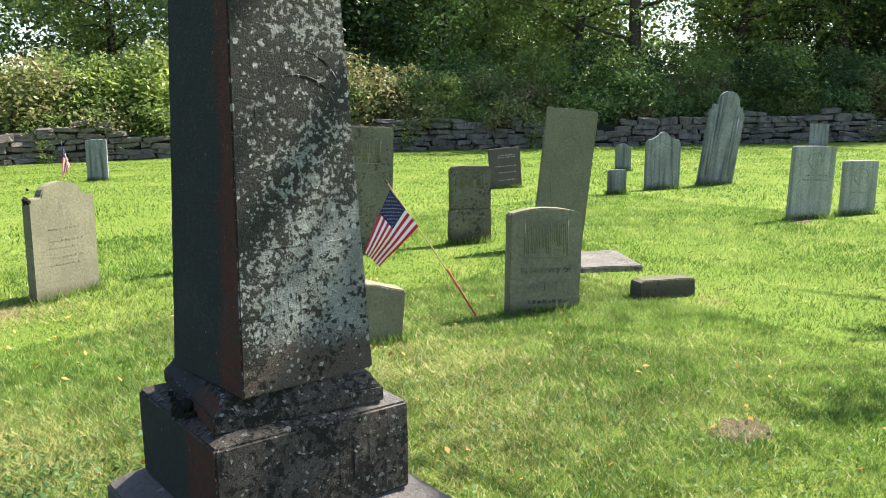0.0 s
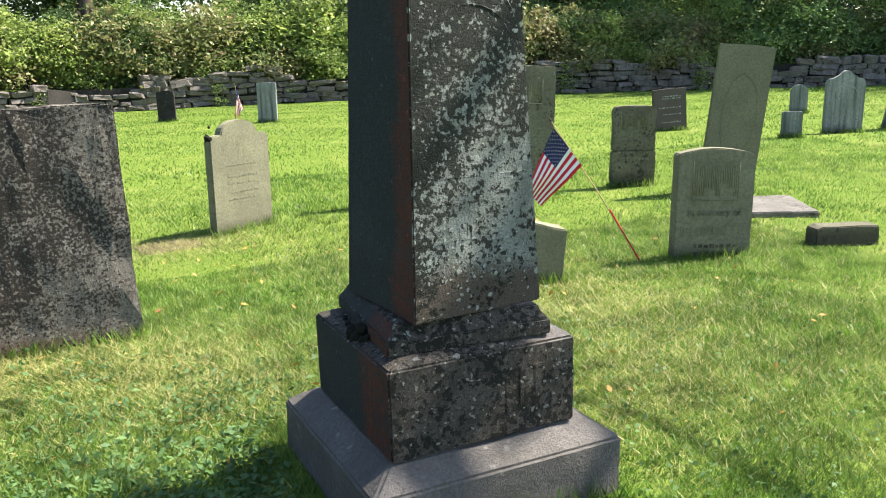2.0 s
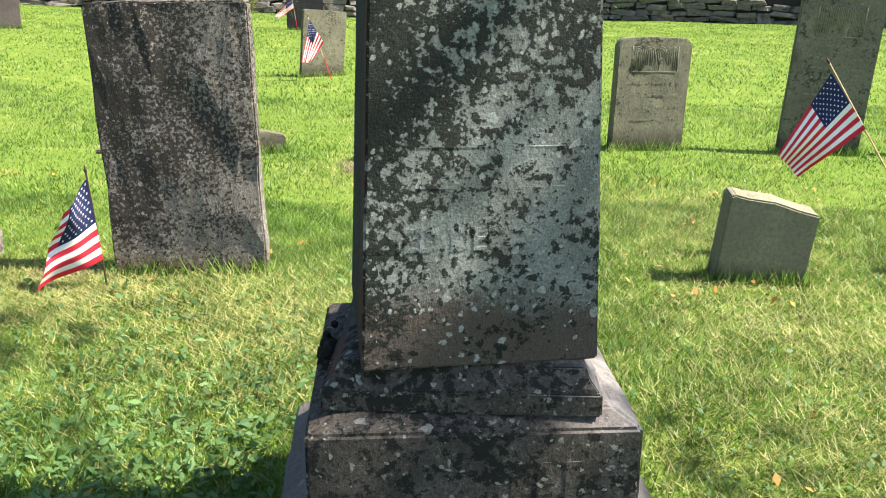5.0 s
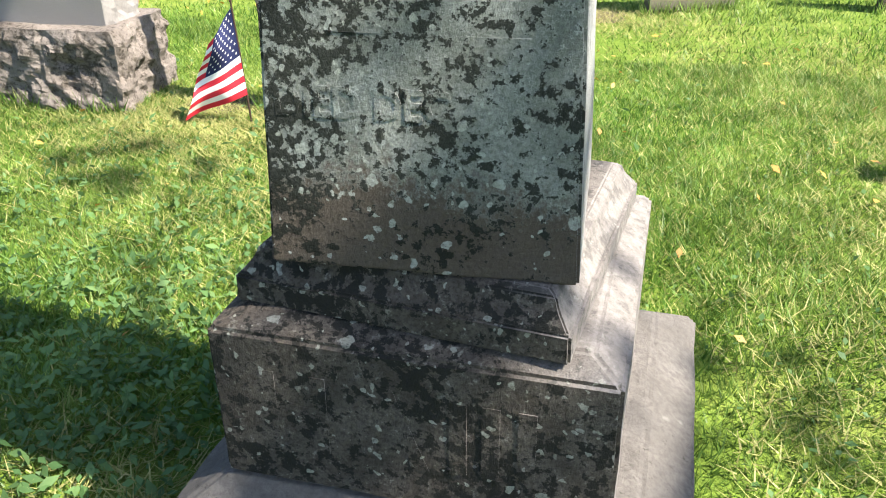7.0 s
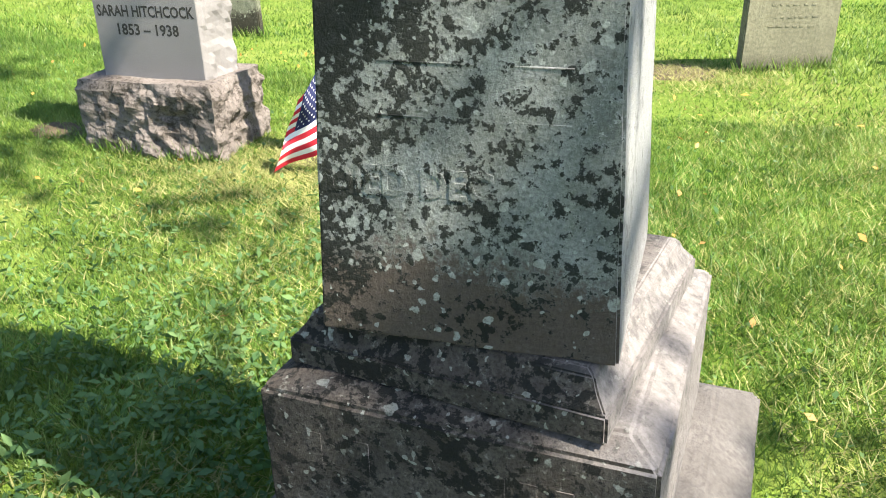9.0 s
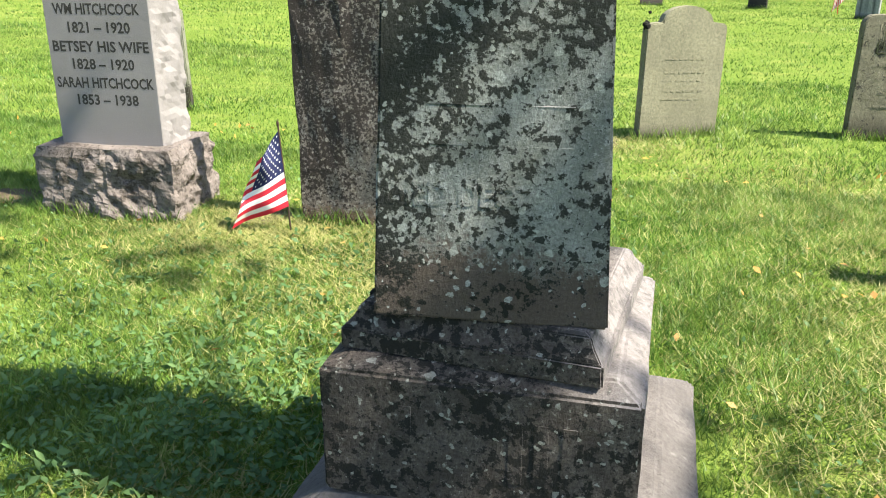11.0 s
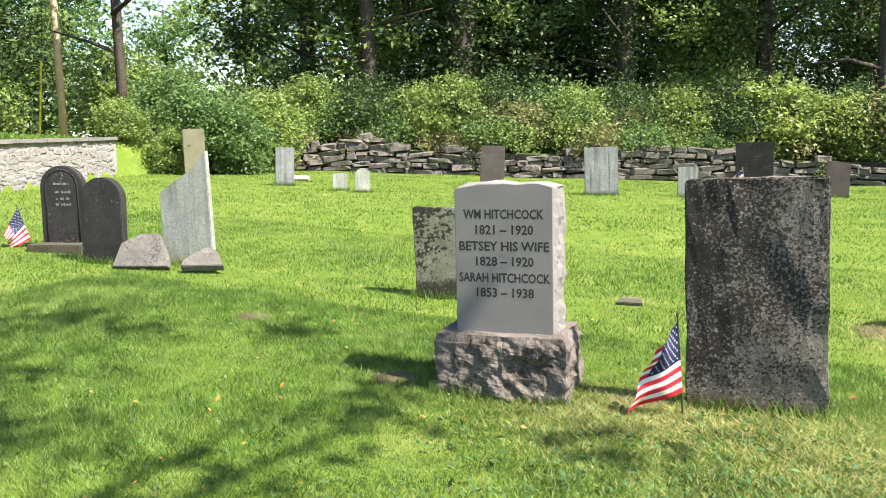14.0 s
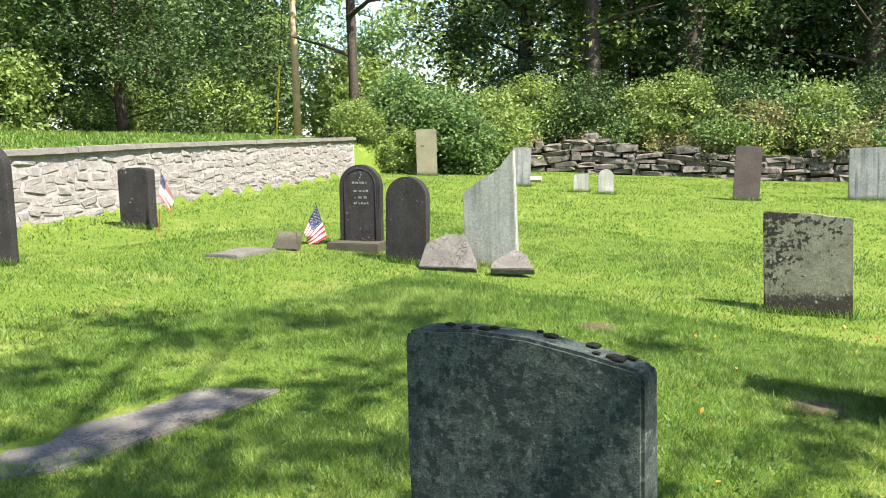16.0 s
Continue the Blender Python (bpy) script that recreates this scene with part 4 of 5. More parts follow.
def flat_slab(pts, h, mat, label, sink=0.03):
    cx, cy = sum(p[0] for p in pts) / len(pts), sum(p[1] for p in pts) / len(pts)
    z = float(gz(cx, cy))
    bm = bmesh.new()
    f = bm.faces.new([bm.verts.new((x - cx, y - cy, -sink)) for x, y in pts])
    r = bmesh.ops.extrude_face_region(bm, geom=[f])
    for v in [q for q in r["geom"] if isinstance(q, bmesh.types.BMVert)]:
        v.co.z = h
    bmesh.ops.recalc_face_normals(bm, faces=bm.faces)
    e = empty("ledger_stone", cx, cy, z, 0, 0, 0, label, "ledger stone")
    part("slab", worn(bm, 0.01, 0.12, 0.006, 5, cx), mat, e)


flat_slab([(5.08, 6.0), (5.6, 5.75), (5.95, 6.5), (5.45, 6.75)], 0.05, M["ledger"], "flat pale ledger stone set in the grass")
flat_slab([(-5.05, 1.2), (-4.93, 1.45), (-5.12, 2.9), (-5.6, 2.6), (-5.5, 1.25)], 0.014, M["ledger"], "worn flat ledger stone sunk in the lawn")
flat_slab([(-9.5, 5.4), (-9.1, 5.55), (-9.2, 6.2), (-9.7, 6.1)], 0.03, M["ledger"], "flat grey stone sunk in the lawn")
# foreground stone, seen from its shaded side
e, w, y = headstone((-2.58, 1.25), (-1.95, 1.31), 1.13, "slant", M["teal"], "dark algae-green slate gravestone with worn carving", 0.09, 0, 0, 0.003, 33, z=-0.1)
bars(e, y - 0.001, (0.5, 0.58, 0.66), 0.4, M["teal"], 0.025, 14)
put_text(e, "DIED", 0.05, -0.02, y - 0.001, 0.42, M["teal"], None, "worn lettering")
r_ = random.Random(5)
for k in range(14):
    bm = bmesh.new()
    bmesh.ops.create_icosphere(bm, subdivisions=1, radius=r_.uniform(0.007, 0.015), matrix=Matrix.Translation((r_.uniform(-0.2, 0.3), r_.uniform(-0.03, 0.03), 0)) @ Matrix.Diagonal((1.5, 1, 0.5, 1)))
    ob = part("lichen", bm, M["moss"], e)
    px = ob.data.vertices[0].co.x / (w / 2)
    ob.location.z = 1.132 - 0.045 * max(0, min(1, px)) ** 1.3
headstone((-12.5, 6.1), (-12.1, 6.32), 0.86, "segment", M["black"], "blackened marble gravestone before the mortared wall", 0.22, 0, 0, 0.003, 34)
headstone((-10.75, 3.3), (-10.32, 3.62), 1.28, "arch", M["black"], "tall blackened marble gravestone", 0.16, 0, 0, 0.003, 35)


# ---- flags ----
def flag(base, tip, ht, hb, ft, fb, label, staff="staff_wood", seed=0, canton=10):
    """A small flag: staff from base to tip, cloth between hoist and fly corners (metres)."""
    base, tip, ht, hb, ft, fb = map(Vector, (base, tip, ht, hb, ft, fb))
    e = empty("small_flag", *base, label=label, category="flag", group="grave flags")
    bm = bmesh.new()
    tube(bm, [Vector((0, 0, -0.05)), (tip - base) * 0.5, tip - base], [0.005, 0.0048, 0.0045], 8)
    part("staff", bm, M[staff], e)
    bm = bmesh.new()
    d = (tip - base).normalized()
    tube(bm, [tip - base, tip - base + d * 0.015, tip - base + d * 0.035], [0.006, 0.008, 0.001], 8)
    part("finial", bm, M["staff_dark"], e)
    if staff == "staff_wood":
        bm = bmesh.new()
        tube(bm, [Vector((0, 0, -0.045)), (tip - base) * 0.38], [0.0065, 0.0065], 8)
        part("staff_paint", bm, M["staff_red"], e, "red painted lower staff")
    nu, nv = 26, 26
    nrm = (hb - ht).cross(ft - ht).normalized()
    size = (hb - ht).length

    def at(u, v):
        p = (ht * (1 - u) + hb * u) * (1 - v) + (ft * (1 - u) + fb * u) * v
        return p - base + nrm * size * (0.10 * math.sin(6 * v + 3 * u + seed) * v + 0.05 * math.sin(11 * u + 2 * v + seed) * v)
    bm = bmesh.new()
    g = [[bm.verts.new(at(i / nu, j / nv)) for j in range(nv + 1)] for i in range(nu + 1)]
    for i in range(nu):
        for j in range(nv):
            f = bm.faces.new((g[i][j], g[i + 1][j], g[i + 1][j + 1], g[i][j + 1]))
            f.material_index = 2 if (i < 14 and j < canton) else (0 if (i // 2) % 2 == 0 else 1)
            f.smooth = True
    part("cloth", bm, [M["flag_red"], M["flag_white"], M["flag_blue"]], e, "striped red and white cloth with a starred blue corner")
    bm = bmesh.new()
    for i in range(9):
        for j in range(6 if i % 2 == 0 else 5):
            u, v = (i + 0.7) / 9.6 * 14 / 26, (j + 0.55 + 0.5 * (i % 2)) / 6.1 * canton / 26
            p, du, dv = at(u, v), (at(u + 0.01, v) - at(u, v)) * 100, (at(u, v + 0.01) - at(u, v)) * 100
            for side in (1, -1):
                o = nrm * side * 0.0015
                vs = []
                for k in range(10):
                    r = 0.017 if k % 2 == 0 else 0.0075
                    vs.append(bm.verts.new(p + o + du * r * math.cos(k * math.pi / 5) * 1.0 + dv * r * math.sin(k * math.pi / 5) * (du.length / dv.length)))
                bm.faces.new(vs)
    tagged(part("stars", bm, M["flag_white"], e, "white stars"), kind="stuff")
flag((3.45, 5.212, -0.12), (2.808, 5.415, 0.91), (2.817, 5.399, 0.867), (2.99, 5.305, 0.601), (2.619, 5.442, 0.437), (2.73, 5.422, 0.318), "small striped flag on a leaning red-tipped staff", "staff_wood", 0)
flag((-0.739, 4.804, -0.12), (-0.773, 4.795, 0.442), (-0.77, 4.785, 0.417), (-0.74, 4.794, 0.019), (-0.857, 4.707, 0.259), (-1.025, 4.682, -0.105), "small flag drooping beside the brown slab", "staff_dark", 1, 20)
flag((3.081, 22.95, -0.299), (3.006, 22.959, 0.639), (3.028, 22.946, 0.554), (3.107, 22.936, 0.168), (2.946, 22.906, -0.27), (3.182, 22.906, 0.023), "small drooping flag near the stone wall", "staff_wood", 2)
flag((-3.116, 22.289, -0.236), (-3.228, 22.273, 0.564), (-3.226, 22.263, 0.524), (-3.195, 22.267, 0.308), (-3.618, 22.152, 0.148), (-3.558, 22.192, 0.065), "small drooping flag beside a slate stone", "staff_wood", 3)
flag((-0.85, 12.849, -0.178), (-1.151, 12.798, 0.672), (-1.133, 12.791, 0.641), (-0.956, 12.822, 0.341), (-1.243, 12.72, 0.095), (-1.139, 12.77, 0.063), "small flag against a dark gravestone", "staff_wood", 4)
flag((-9.18, 7.019, 0.239), (-9.274, 6.914, 0.757), (-9.263, 6.912, 0.744), (-9.185, 6.999, 0.342), (-9.339, 6.749, 0.43), (-9.317, 6.82, 0.24), "small flag beside a round-topped black stone", "staff_dark", 5, 16)
flag((-11.718, 6.215, 0.366), (-11.676, 6.282, 1.194), (-11.668, 6.276, 1.179), (-11.694, 6.235, 0.873), (-11.547, 6.373, 0.813), (-11.602, 6.344, 0.643), "small flag beside a blackened stone", "staff_wood", 6)


# ---- walls ----
def along(pts, s):
    """Point and direction at a length s along a run of pts."""
    for (x0, y0), (x1, y1) in zip(pts, pts[1:]):
        L = math.hypot(x1 - x0, y1 - y0)
        if s <= L or (x1, y1) == pts[-1]:
            u = s / L
            return x0 + (x1 - x0) * u, y0 + (y1 - y0) * u, math.atan2(y1 - y0, x1 - x0)
        s -= L


def length_of(pts):
    return sum(math.hypot(b[0] - a[0], b[1] - a[1]) for a, b in zip(pts, pts[1:]))


def lump(seed, n_cut=1):
    """An uneven stone about one metre each way, to be scaled."""
    r = random.Random(seed)
    bm = bmesh.new()
    bmesh.ops.create_cube(bm, size=1)
    bmesh.ops.bevel(bm, geom=list(bm.edges), offset=0.12, segments=1, affect="EDGES")
    for v in bm.verts:
        v.co.x += r.uniform(-0.09, 0.09) + 0.12 * v.co.z * r.uniform(-1, 1)
        v.co.y += r.uniform(-0.1, 0.1)
        v.co.z += r.uniform(-0.1, 0.1)
    return bm


def core_wall(name, pts, thick, height, mat, label, base=None):
    """A solid wall along pts, following the ground."""
    bm = bmesh.new()
    n = max(2, int(length_of(pts) / 0.8))
    rows = []
    for i in range(n + 1):
        x, y, a = along(pts, length_of(pts) * i / n)
        nx, ny = -math.sin(a), math.cos(a)
        z = float(yard(np.maximum(x, -21.0), min(y, 30)))
        rows.append([bm.verts.new((x + nx * o, y + ny * o, zz)) for o, zz in ((-thick / 2, z - 0.3), (thick / 2, z - 0.3), (thick / 2, z + height), (-thick / 2, z + height))])
    for a, b in zip(rows, rows[1:]):
        for k in range(4):
            bm.faces.new((a[k], a[(k + 1) % 4], b[(k + 1) % 4], b[k]))
    bm.faces.new(rows[0])
    bm.faces.new(rows[-1])
    bmesh.ops.recalc_face_normals(bm, faces=bm.faces)
    return tagged(new(name, mesh_of(bm, name, mat)), label, "wall", kind="structure")


LUMPS = [mesh_of(lump(k), "stone", M["wallstone"]) for k in range(14)]
PALE = [mesh_of(lump(k + 40), "stone", M["rubble"]) for k in range(14)]


def joined(name, items, parent, mat):
    """Many stones, given as (mesh, matrix), in one mesh."""
    vs, fs, k = [], [], 0
    for me, m in items:
        vs += [tuple(m @ v.co) for v in me.vertices]
        fs += [[k + i for i in p.vertices] for p in me.polygons]
        k += len(me.vertices)
    me = bpy.data.meshes.new(name)
    me.from_pydata(vs, [], fs)
    me.materials.append(mat)
    ob = new(name, me)
    ob.parent = parent
    return tagged(ob, kind="stuff")


def dry_wall():
    core = core_wall("wall_north", WALL_BACK, 0.36, 0.75, M["gap"], "dry-laid grey fieldstone wall with tumbled top", None)
    r = random.Random(11)
    total = length_of(WALL_BACK)
    rest, made = [], 0
    z0, course = 0.0, 0
    while z0 < 1.25:
        hgt = r.uniform(0.13, 0.23)
        s = r.uniform(0, 0.4)
        while s < total:
            w = r.uniform(0.28, 0.95)
            x, y, a = along(WALL_BACK, min(s + w / 2, total - 0.01))
            top = 1.0 + 0.22 * math.sin(s * 0.55) + 0.12 * math.sin(s * 1.7 + 1)
            if z0 + hgt < top + r.uniform(-0.12, 0.12):
                out = 0.2 + r.uniform(-0.03, 0.06)
                nx, ny = math.sin(a), -math.cos(a)
                sgn = 1 if nx * x + ny * y < 0 else -1
                m = Matrix.Translation((x + nx * sgn * out * 0.6, y + ny * sgn * out * 0.6, float(yard(x, min(y, 30))) + z0 + hgt / 2 + r.uniform(-0.035, 0.035))) @ Matrix.Rotation(a + r.uniform(-0.16, 0.16), 4, "Z") @ Matrix.Rotation(r.uniform(-0.12, 0.12), 4, "Y") @ Matrix.Diagonal((w * 0.97, r.uniform(0.34, 0.5), hgt * r.uniform(0.7, 1.2), 1))
                me = r.choice(LUMPS)
                if -9 < x < 10 and made < 300:
                    ob = new("stone", me)
                    ob.parent = core
                    ob.matrix_basis = m
                    made += 1
                else:
                    rest.append((me, m))
            s += w
        z0 += hgt
    joined("stones", rest, core, M["wallstone"])


dry_wall()


def mortar_wall():
    core = core_wall("wall_west", WALL_SIDE, 0.42, 0.98, M["mortar"], "mortared pale rubble stone wall with grey coping")
    r = random.Random(21)
    total = length_of(WALL_SIDE)
    rest, made = [], 0
    z0 = 0.0
    while z0 < 0.9:
        hgt = r.uniform(0.09, 0.15)
        s = r.uniform(0, 0.3)
        while s < total:
            w = r.uniform(0.16, 0.5)
            x, y, a = along(WALL_SIDE, min(s + w / 2, total - 0.01))
            nx, ny = -math.sin(a), math.cos(a)
            sgn = 1 if nx * x + ny * y < 0 else -1
            hh = min(hgt * r.uniform(0.7, 1.0), 0.96 - z0)
            m = Matrix.Translation((x + nx * sgn * 0.165, y + ny * sgn * 0.165, float(yard(x, y)) + z0 + hgt / 2 + r.uniform(-0.04, 0.04))) @ Matrix.Rotation(a, 4, "Z") @ Matrix.Rotation(r.uniform(-0.22, 0.22), 4, "Y") @ Matrix.Diagonal((w * r.uniform(0.75, 1.1), r.uniform(0.1, 0.15), hh * r.uniform(0.8, 1.35), 1))
            me = r.choice(PALE)
            if made < 300 and y > 2:
                ob = new("stone", me)
                ob.parent = core
                ob.matrix_basis = m
                made += 1
            else:
                rest.append((me, m))
            s += w
        z0 += hgt
    joined("stones", rest, core, M["rubble"])
    # coping in long lengths
    s, k = 0.0, 0
    while s < total - 0.1:
        w = min(r.uniform(1.6, 2.4), total - s)
        x, y, a = along(WALL_SIDE, s + w / 2)
        x0, y0, _ = along(WALL_SIDE, s + 0.001)
        x1, y1, _ = along(WALL_SIDE, min(s + w, total - 0.001))
        za, zb = float(yard(x0, y0)), float(yard(x1, y1))
        bm = bmesh.new()
        box(bm, -w / 2 + 0.004, -0.29, 0.0, w / 2 - 0.004, 0.29, 0.15)
        for v in bm.verts:
            if v.co.z > 0.1:
                v.co.z -= 0.05 * abs(v.co.y) / 0.29
        worn(bm, 0.02, 0.22, 0.014, 4, k)
        ob = part("coping_stone", bm, M["coping"], core)
        ob.matrix_basis = Matrix.Translation((x, y, (za + zb) / 2 + 0.975)) @ Matrix.Rotation(math.atan2(y1 - y0, x1 - x0), 4, "Z") @ Matrix.Rotation(-math.atan2(zb - za, w), 4, "Y")
        s, k = s + w, k + 1


mortar_wall()


# ---- trees and shrubs ----
def shrub(n_clump, per, radii, spread, leaf, mat, name="shrub", label="", up=0.4):
    e = empty(name, 0, 0, 0, label=label, category="shrub")
    p = clumps(n_clump, per, radii, spread) + np.array([0, 0, radii[2] * 0.85])
    p = p[p[:, 2] > 0.02]
    ob = new("foliage", leaves("foliage", p, leaf, mat, up))
    ob.parent = e
    bm = bmesh.new()
    r = random.Random(n_clump)
    for k in range(7):
        a, q = r.uniform(0, 6.3), r.uniform(0.3, 0.8)
        tube(bm, [(0, 0, -0.3), (math.cos(a) * radii[0] * q * 0.4, math.sin(a) * radii[1] * q * 0.4, radii[2] * 0.7), (math.cos(a) * radii[0] * q, math.sin(a) * radii[1] * q, radii[2] * 1.4)], [0.03, 0.02, 0.006], 5)
    part("woody_base", bm, M["bark"], e)
    return e


def tree(h, crown, n_clump, per, spread, leaf, mat, label, trunk=0.2, seed=1, low=0.35):
    """A tapered trunk with limbs, and a crown of leaf clumps at the limbs' ends."""
    r = random.Random(seed)
    e = empty("tree", 0, 0, 0, label=label, category="tree")
    bm = bmesh.new()
    bend = [(r.uniform(-0.25, 0.25), r.uniform(-0.25, 0.25)) for _ in range(6)]
    pts = [Vector((sum(b[0] for b in bend[:i]), sum(b[1] for b in bend[:i]), -0.4 + (h * 0.9 + 0.4) * i / 5)) for i in range(6)]
    tube(bm, pts, [trunk * 1.25, trunk, trunk * 0.85, trunk * 0.65, trunk * 0.4, trunk * 0.1], 10)
    ends = []
    for k in range(16):
        u = low + (0.95 - low) * k / 15
        i = min(4, int(u * 5))
        p = pts[i].lerp(pts[i + 1], u * 5 - i)
        a, L = k * 2.4 + r.uniform(-0.4, 0.4), crown * (1.15 - 0.6 * abs(u - 0.55)) * r.uniform(0.7, 1.0)
        q = p + Vector((math.cos(a) * L, math.sin(a) * L, L * r.uniform(0.05, 0.5)))
        m_ = p.lerp(q, 0.5) + Vector((0, 0, 0.1 * L))
        tube(bm, [p, m_, q], [trunk * 0.3, trunk * 0.18, trunk * 0.04], 6)
        ends += [m_, q, p.lerp(q, 0.8)]
    part("trunk", bm, M["bark"], e, "", True)
    c = np.array([list(q) for q in ends])
    pick = c[rng.integers(0, len(c), n_clump)] + rng.normal(size=(n_clump, 3)) * crown * 0.22
    sp = spread * rng.uniform(0.5, 1.3, n_clump)
    p = np.repeat(pick, per, axis=0) + rng.normal(size=(n_clump * per, 3)) * np.repeat(sp, per)[:, None] * np.array([1, 1, 0.6])
    ob = new("crown", leaves("crown", p, leaf, mat, 0.6))
    ob.parent = e
    return e


def scatter(protos, spots, seed):
    """Each prototype takes the first spot that falls to it; the others are copies."""
    r = random.Random(seed)
    used = set()
    for x, y, s in spots:
        k = r.randrange(len(protos))
        m = pose(x, y, float(gz(x, y)) - 0.05, 0, 0, r.uniform(0, 360))
        ob = protos[k]
        if k in used:
            ob = copy_thing(ob, m)
        else:
            used.add(k)
            ob.matrix_basis = m
        ob.scale = (s, s, s * r.uniform(0.9, 1.1))
    for k, ob in enumerate(protos):
        if k not in used:
            for o in (*ob.children_recursive, ob):
                bpy.data.objects.remove(o)


def beyond(pts, s, out):
    x, y, a = along(pts, s)
    nx, ny = -math.sin(a), math.cos(a)
    sg = 1 if nx * x + ny * y > 0 else -1
    return x + nx * sg * out, y + ny * sg * out


R2 = random.Random(31)
TOTAL = length_of(WALL_BACK)
# low vines along the wall's top
spots = [(*beyond(WALL_BACK, s + R2.uniform(-0.6, 0.6), R2.uniform(0.35, 1.1)), R2.uniform(0.7, 1.15)) for s in np.arange(0.5, TOTAL, 1.15)]
scatter([shrub(46, 42, (1.1, 1.0, 0.55), 0.22, 0.13, M["leaf_vine"], "vine", "browning vines and brambles over the stone wall"),
         shrub(46, 42, (1.0, 0.9, 0.65), 0.22, 0.12, M["leaf_mid"], "vine", "green brambles over the stone wall"),
         shrub(40, 40, (0.9, 0.9, 0.6), 0.2, 0.11, M["leaf_light"], "vine", "yellow-green vines over the stone wall")], spots, 1)
spots = [(*beyond(WALL_BACK, s, R2.uniform(-0.25, 0.05)), R2.uniform(0.5, 0.9)) for s in (8.3, 12.6, 15.2, 19.4, 22.5, 25.0, 27.4, 33.5, 37.0, 41.5)]
scatter([shrub(26, 36, (0.6, 0.35, 0.75), 0.16, 0.11, M["leaf_light"], "creeper", "yellow-green creeper hanging over the stone wall"),
         shrub(26, 36, (0.7, 0.35, 0.6), 0.16, 0.11, M["leaf_vine"], "creeper", "brown-tinged creeper hanging over the stone wall")], spots, 9)
# the hedge behind the wall
spots = [(*beyond(WALL_BACK, s + R2.uniform(-0.7, 0.7), R2.uniform(1.3, 2.4)), R2.uniform(0.72, 0.95)) for s in np.arange(0.5, TOTAL, 1.05)]
spots += [(*beyond(WALL_BACK, s + R2.uniform(-0.7, 0.7), R2.uniform(3.2, 5.0)), R2.uniform(0.9, 1.15)) for s in np.arange(0.5, TOTAL, 1.8)]
scatter([shrub(120, 48, (1.5, 1.4, 1.35), 0.3, 0.15, M["leaf_mid"], label="dense green hedge shrub behind the stone wall"),
         shrub(120, 48, (1.6, 1.3, 1.25), 0.3, 0.14, M["leaf_vine"], label="vine-covered shrub with browning leaves"),
         shrub(110, 48, (1.3, 1.3, 1.5), 0.28, 0.15, M["leaf_light"], label="sunlit yellow-green shrub behind the wall"),
         shrub(120, 48, (1.5, 1.5, 1.5), 0.3, 0.15, M["leaf_dark"], label="dark green shrub behind the stone wall")], spots, 2)
# extra shrubs on the wall, some with leaf colour brightened to look sunlit
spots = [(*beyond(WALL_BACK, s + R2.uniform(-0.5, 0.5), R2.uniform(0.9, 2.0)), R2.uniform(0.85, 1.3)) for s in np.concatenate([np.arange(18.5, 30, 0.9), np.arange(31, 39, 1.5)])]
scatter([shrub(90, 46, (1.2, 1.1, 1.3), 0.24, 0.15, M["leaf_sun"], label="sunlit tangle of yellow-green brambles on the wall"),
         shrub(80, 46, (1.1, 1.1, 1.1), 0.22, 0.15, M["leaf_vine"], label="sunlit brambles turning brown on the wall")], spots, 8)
# the wood behind
GAPS = ((-24.5, 24.0, 3.6), (23.0, 24.0, 2.0))


def open_sky(x, y):
    return any(abs(x * gy - y * gx) / math.hypot(gx, gy) < w and x * gx + y * gy > 0 for gx, gy, w in GAPS)


spots = [(*beyond(WALL_BACK, s + R2.uniform(-1, 1), o + R2.uniform(-1.2, 1.2)), R2.uniform(0.85, 1.25)) for o in (6.5, 11.0, 17.0) for s in np.arange(o * 0.3, TOTAL, 3.4)]
spots = [q for q in spots if not open_sky(q[0], q[1]) and not (-5 < q[0] < 10 and math.hypot(q[0], q[1]) < 40)]
scatter([tree(11, 2.9, 200, 70, 0.5, 0.2, M["leaf_dark"], "dark broadleaf tree in the wood", 0.22, 2, 0.22),
         tree(13, 3.2, 200, 70, 0.52, 0.21, M["leaf_dark"], "tall dark-leaved woodland tree", 0.3, 3, 0.3),
         tree(9, 2.7, 190, 70, 0.46, 0.19, M["leaf_mid"], "green broadleaf tree at the wood's edge", 0.17, 4, 0.18),
         tree(10, 2.8, 180, 70, 0.5, 0.2, M["leaf_light"], "lighter green woodland tree", 0.2, 5, 0.25)], spots, 3)
# trees past the mortared wall
spots = [(-26, 9, 0.9), (-24.5, 13.2, 0.75), (-30, 12, 1.1), (-29, 17, 0.95), (-24, 4, 1.0), (-34, 20, 1.1), (-33, 7, 1.2), (-38, 27, 1.2), (-22.5, -3, 1.0), (-41, 15, 1.3)]
scatter([tree(9, 3.0, 220, 66, 0.5, 0.19, M["leaf_mid"], "broadleaf tree on the bank past the mortared wall", 0.18, 6, 0.12),
         tree(10, 3.1, 220, 66, 0.5, 0.2, M["leaf_dark"], "dark tree on the bank past the mortared wall", 0.2, 7, 0.12)], spots, 4)
spots = [(-25.0 + R2.uniform(-1.5, 1.5) - k * 0.25, 2 + k * 1.35, R2.uniform(0.6, 1.05)) for k in range(13)]
scatter([shrub(100, 46, (1.5, 1.4, 1.2), 0.3, 0.16, M["leaf_light"], label="sunlit shrub on the grassy bank"),
         shrub(100, 46, (1.5, 1.4, 1.3), 0.3, 0.16, M["leaf_mid"], label="green shrub on the grassy bank")], spots, 5)
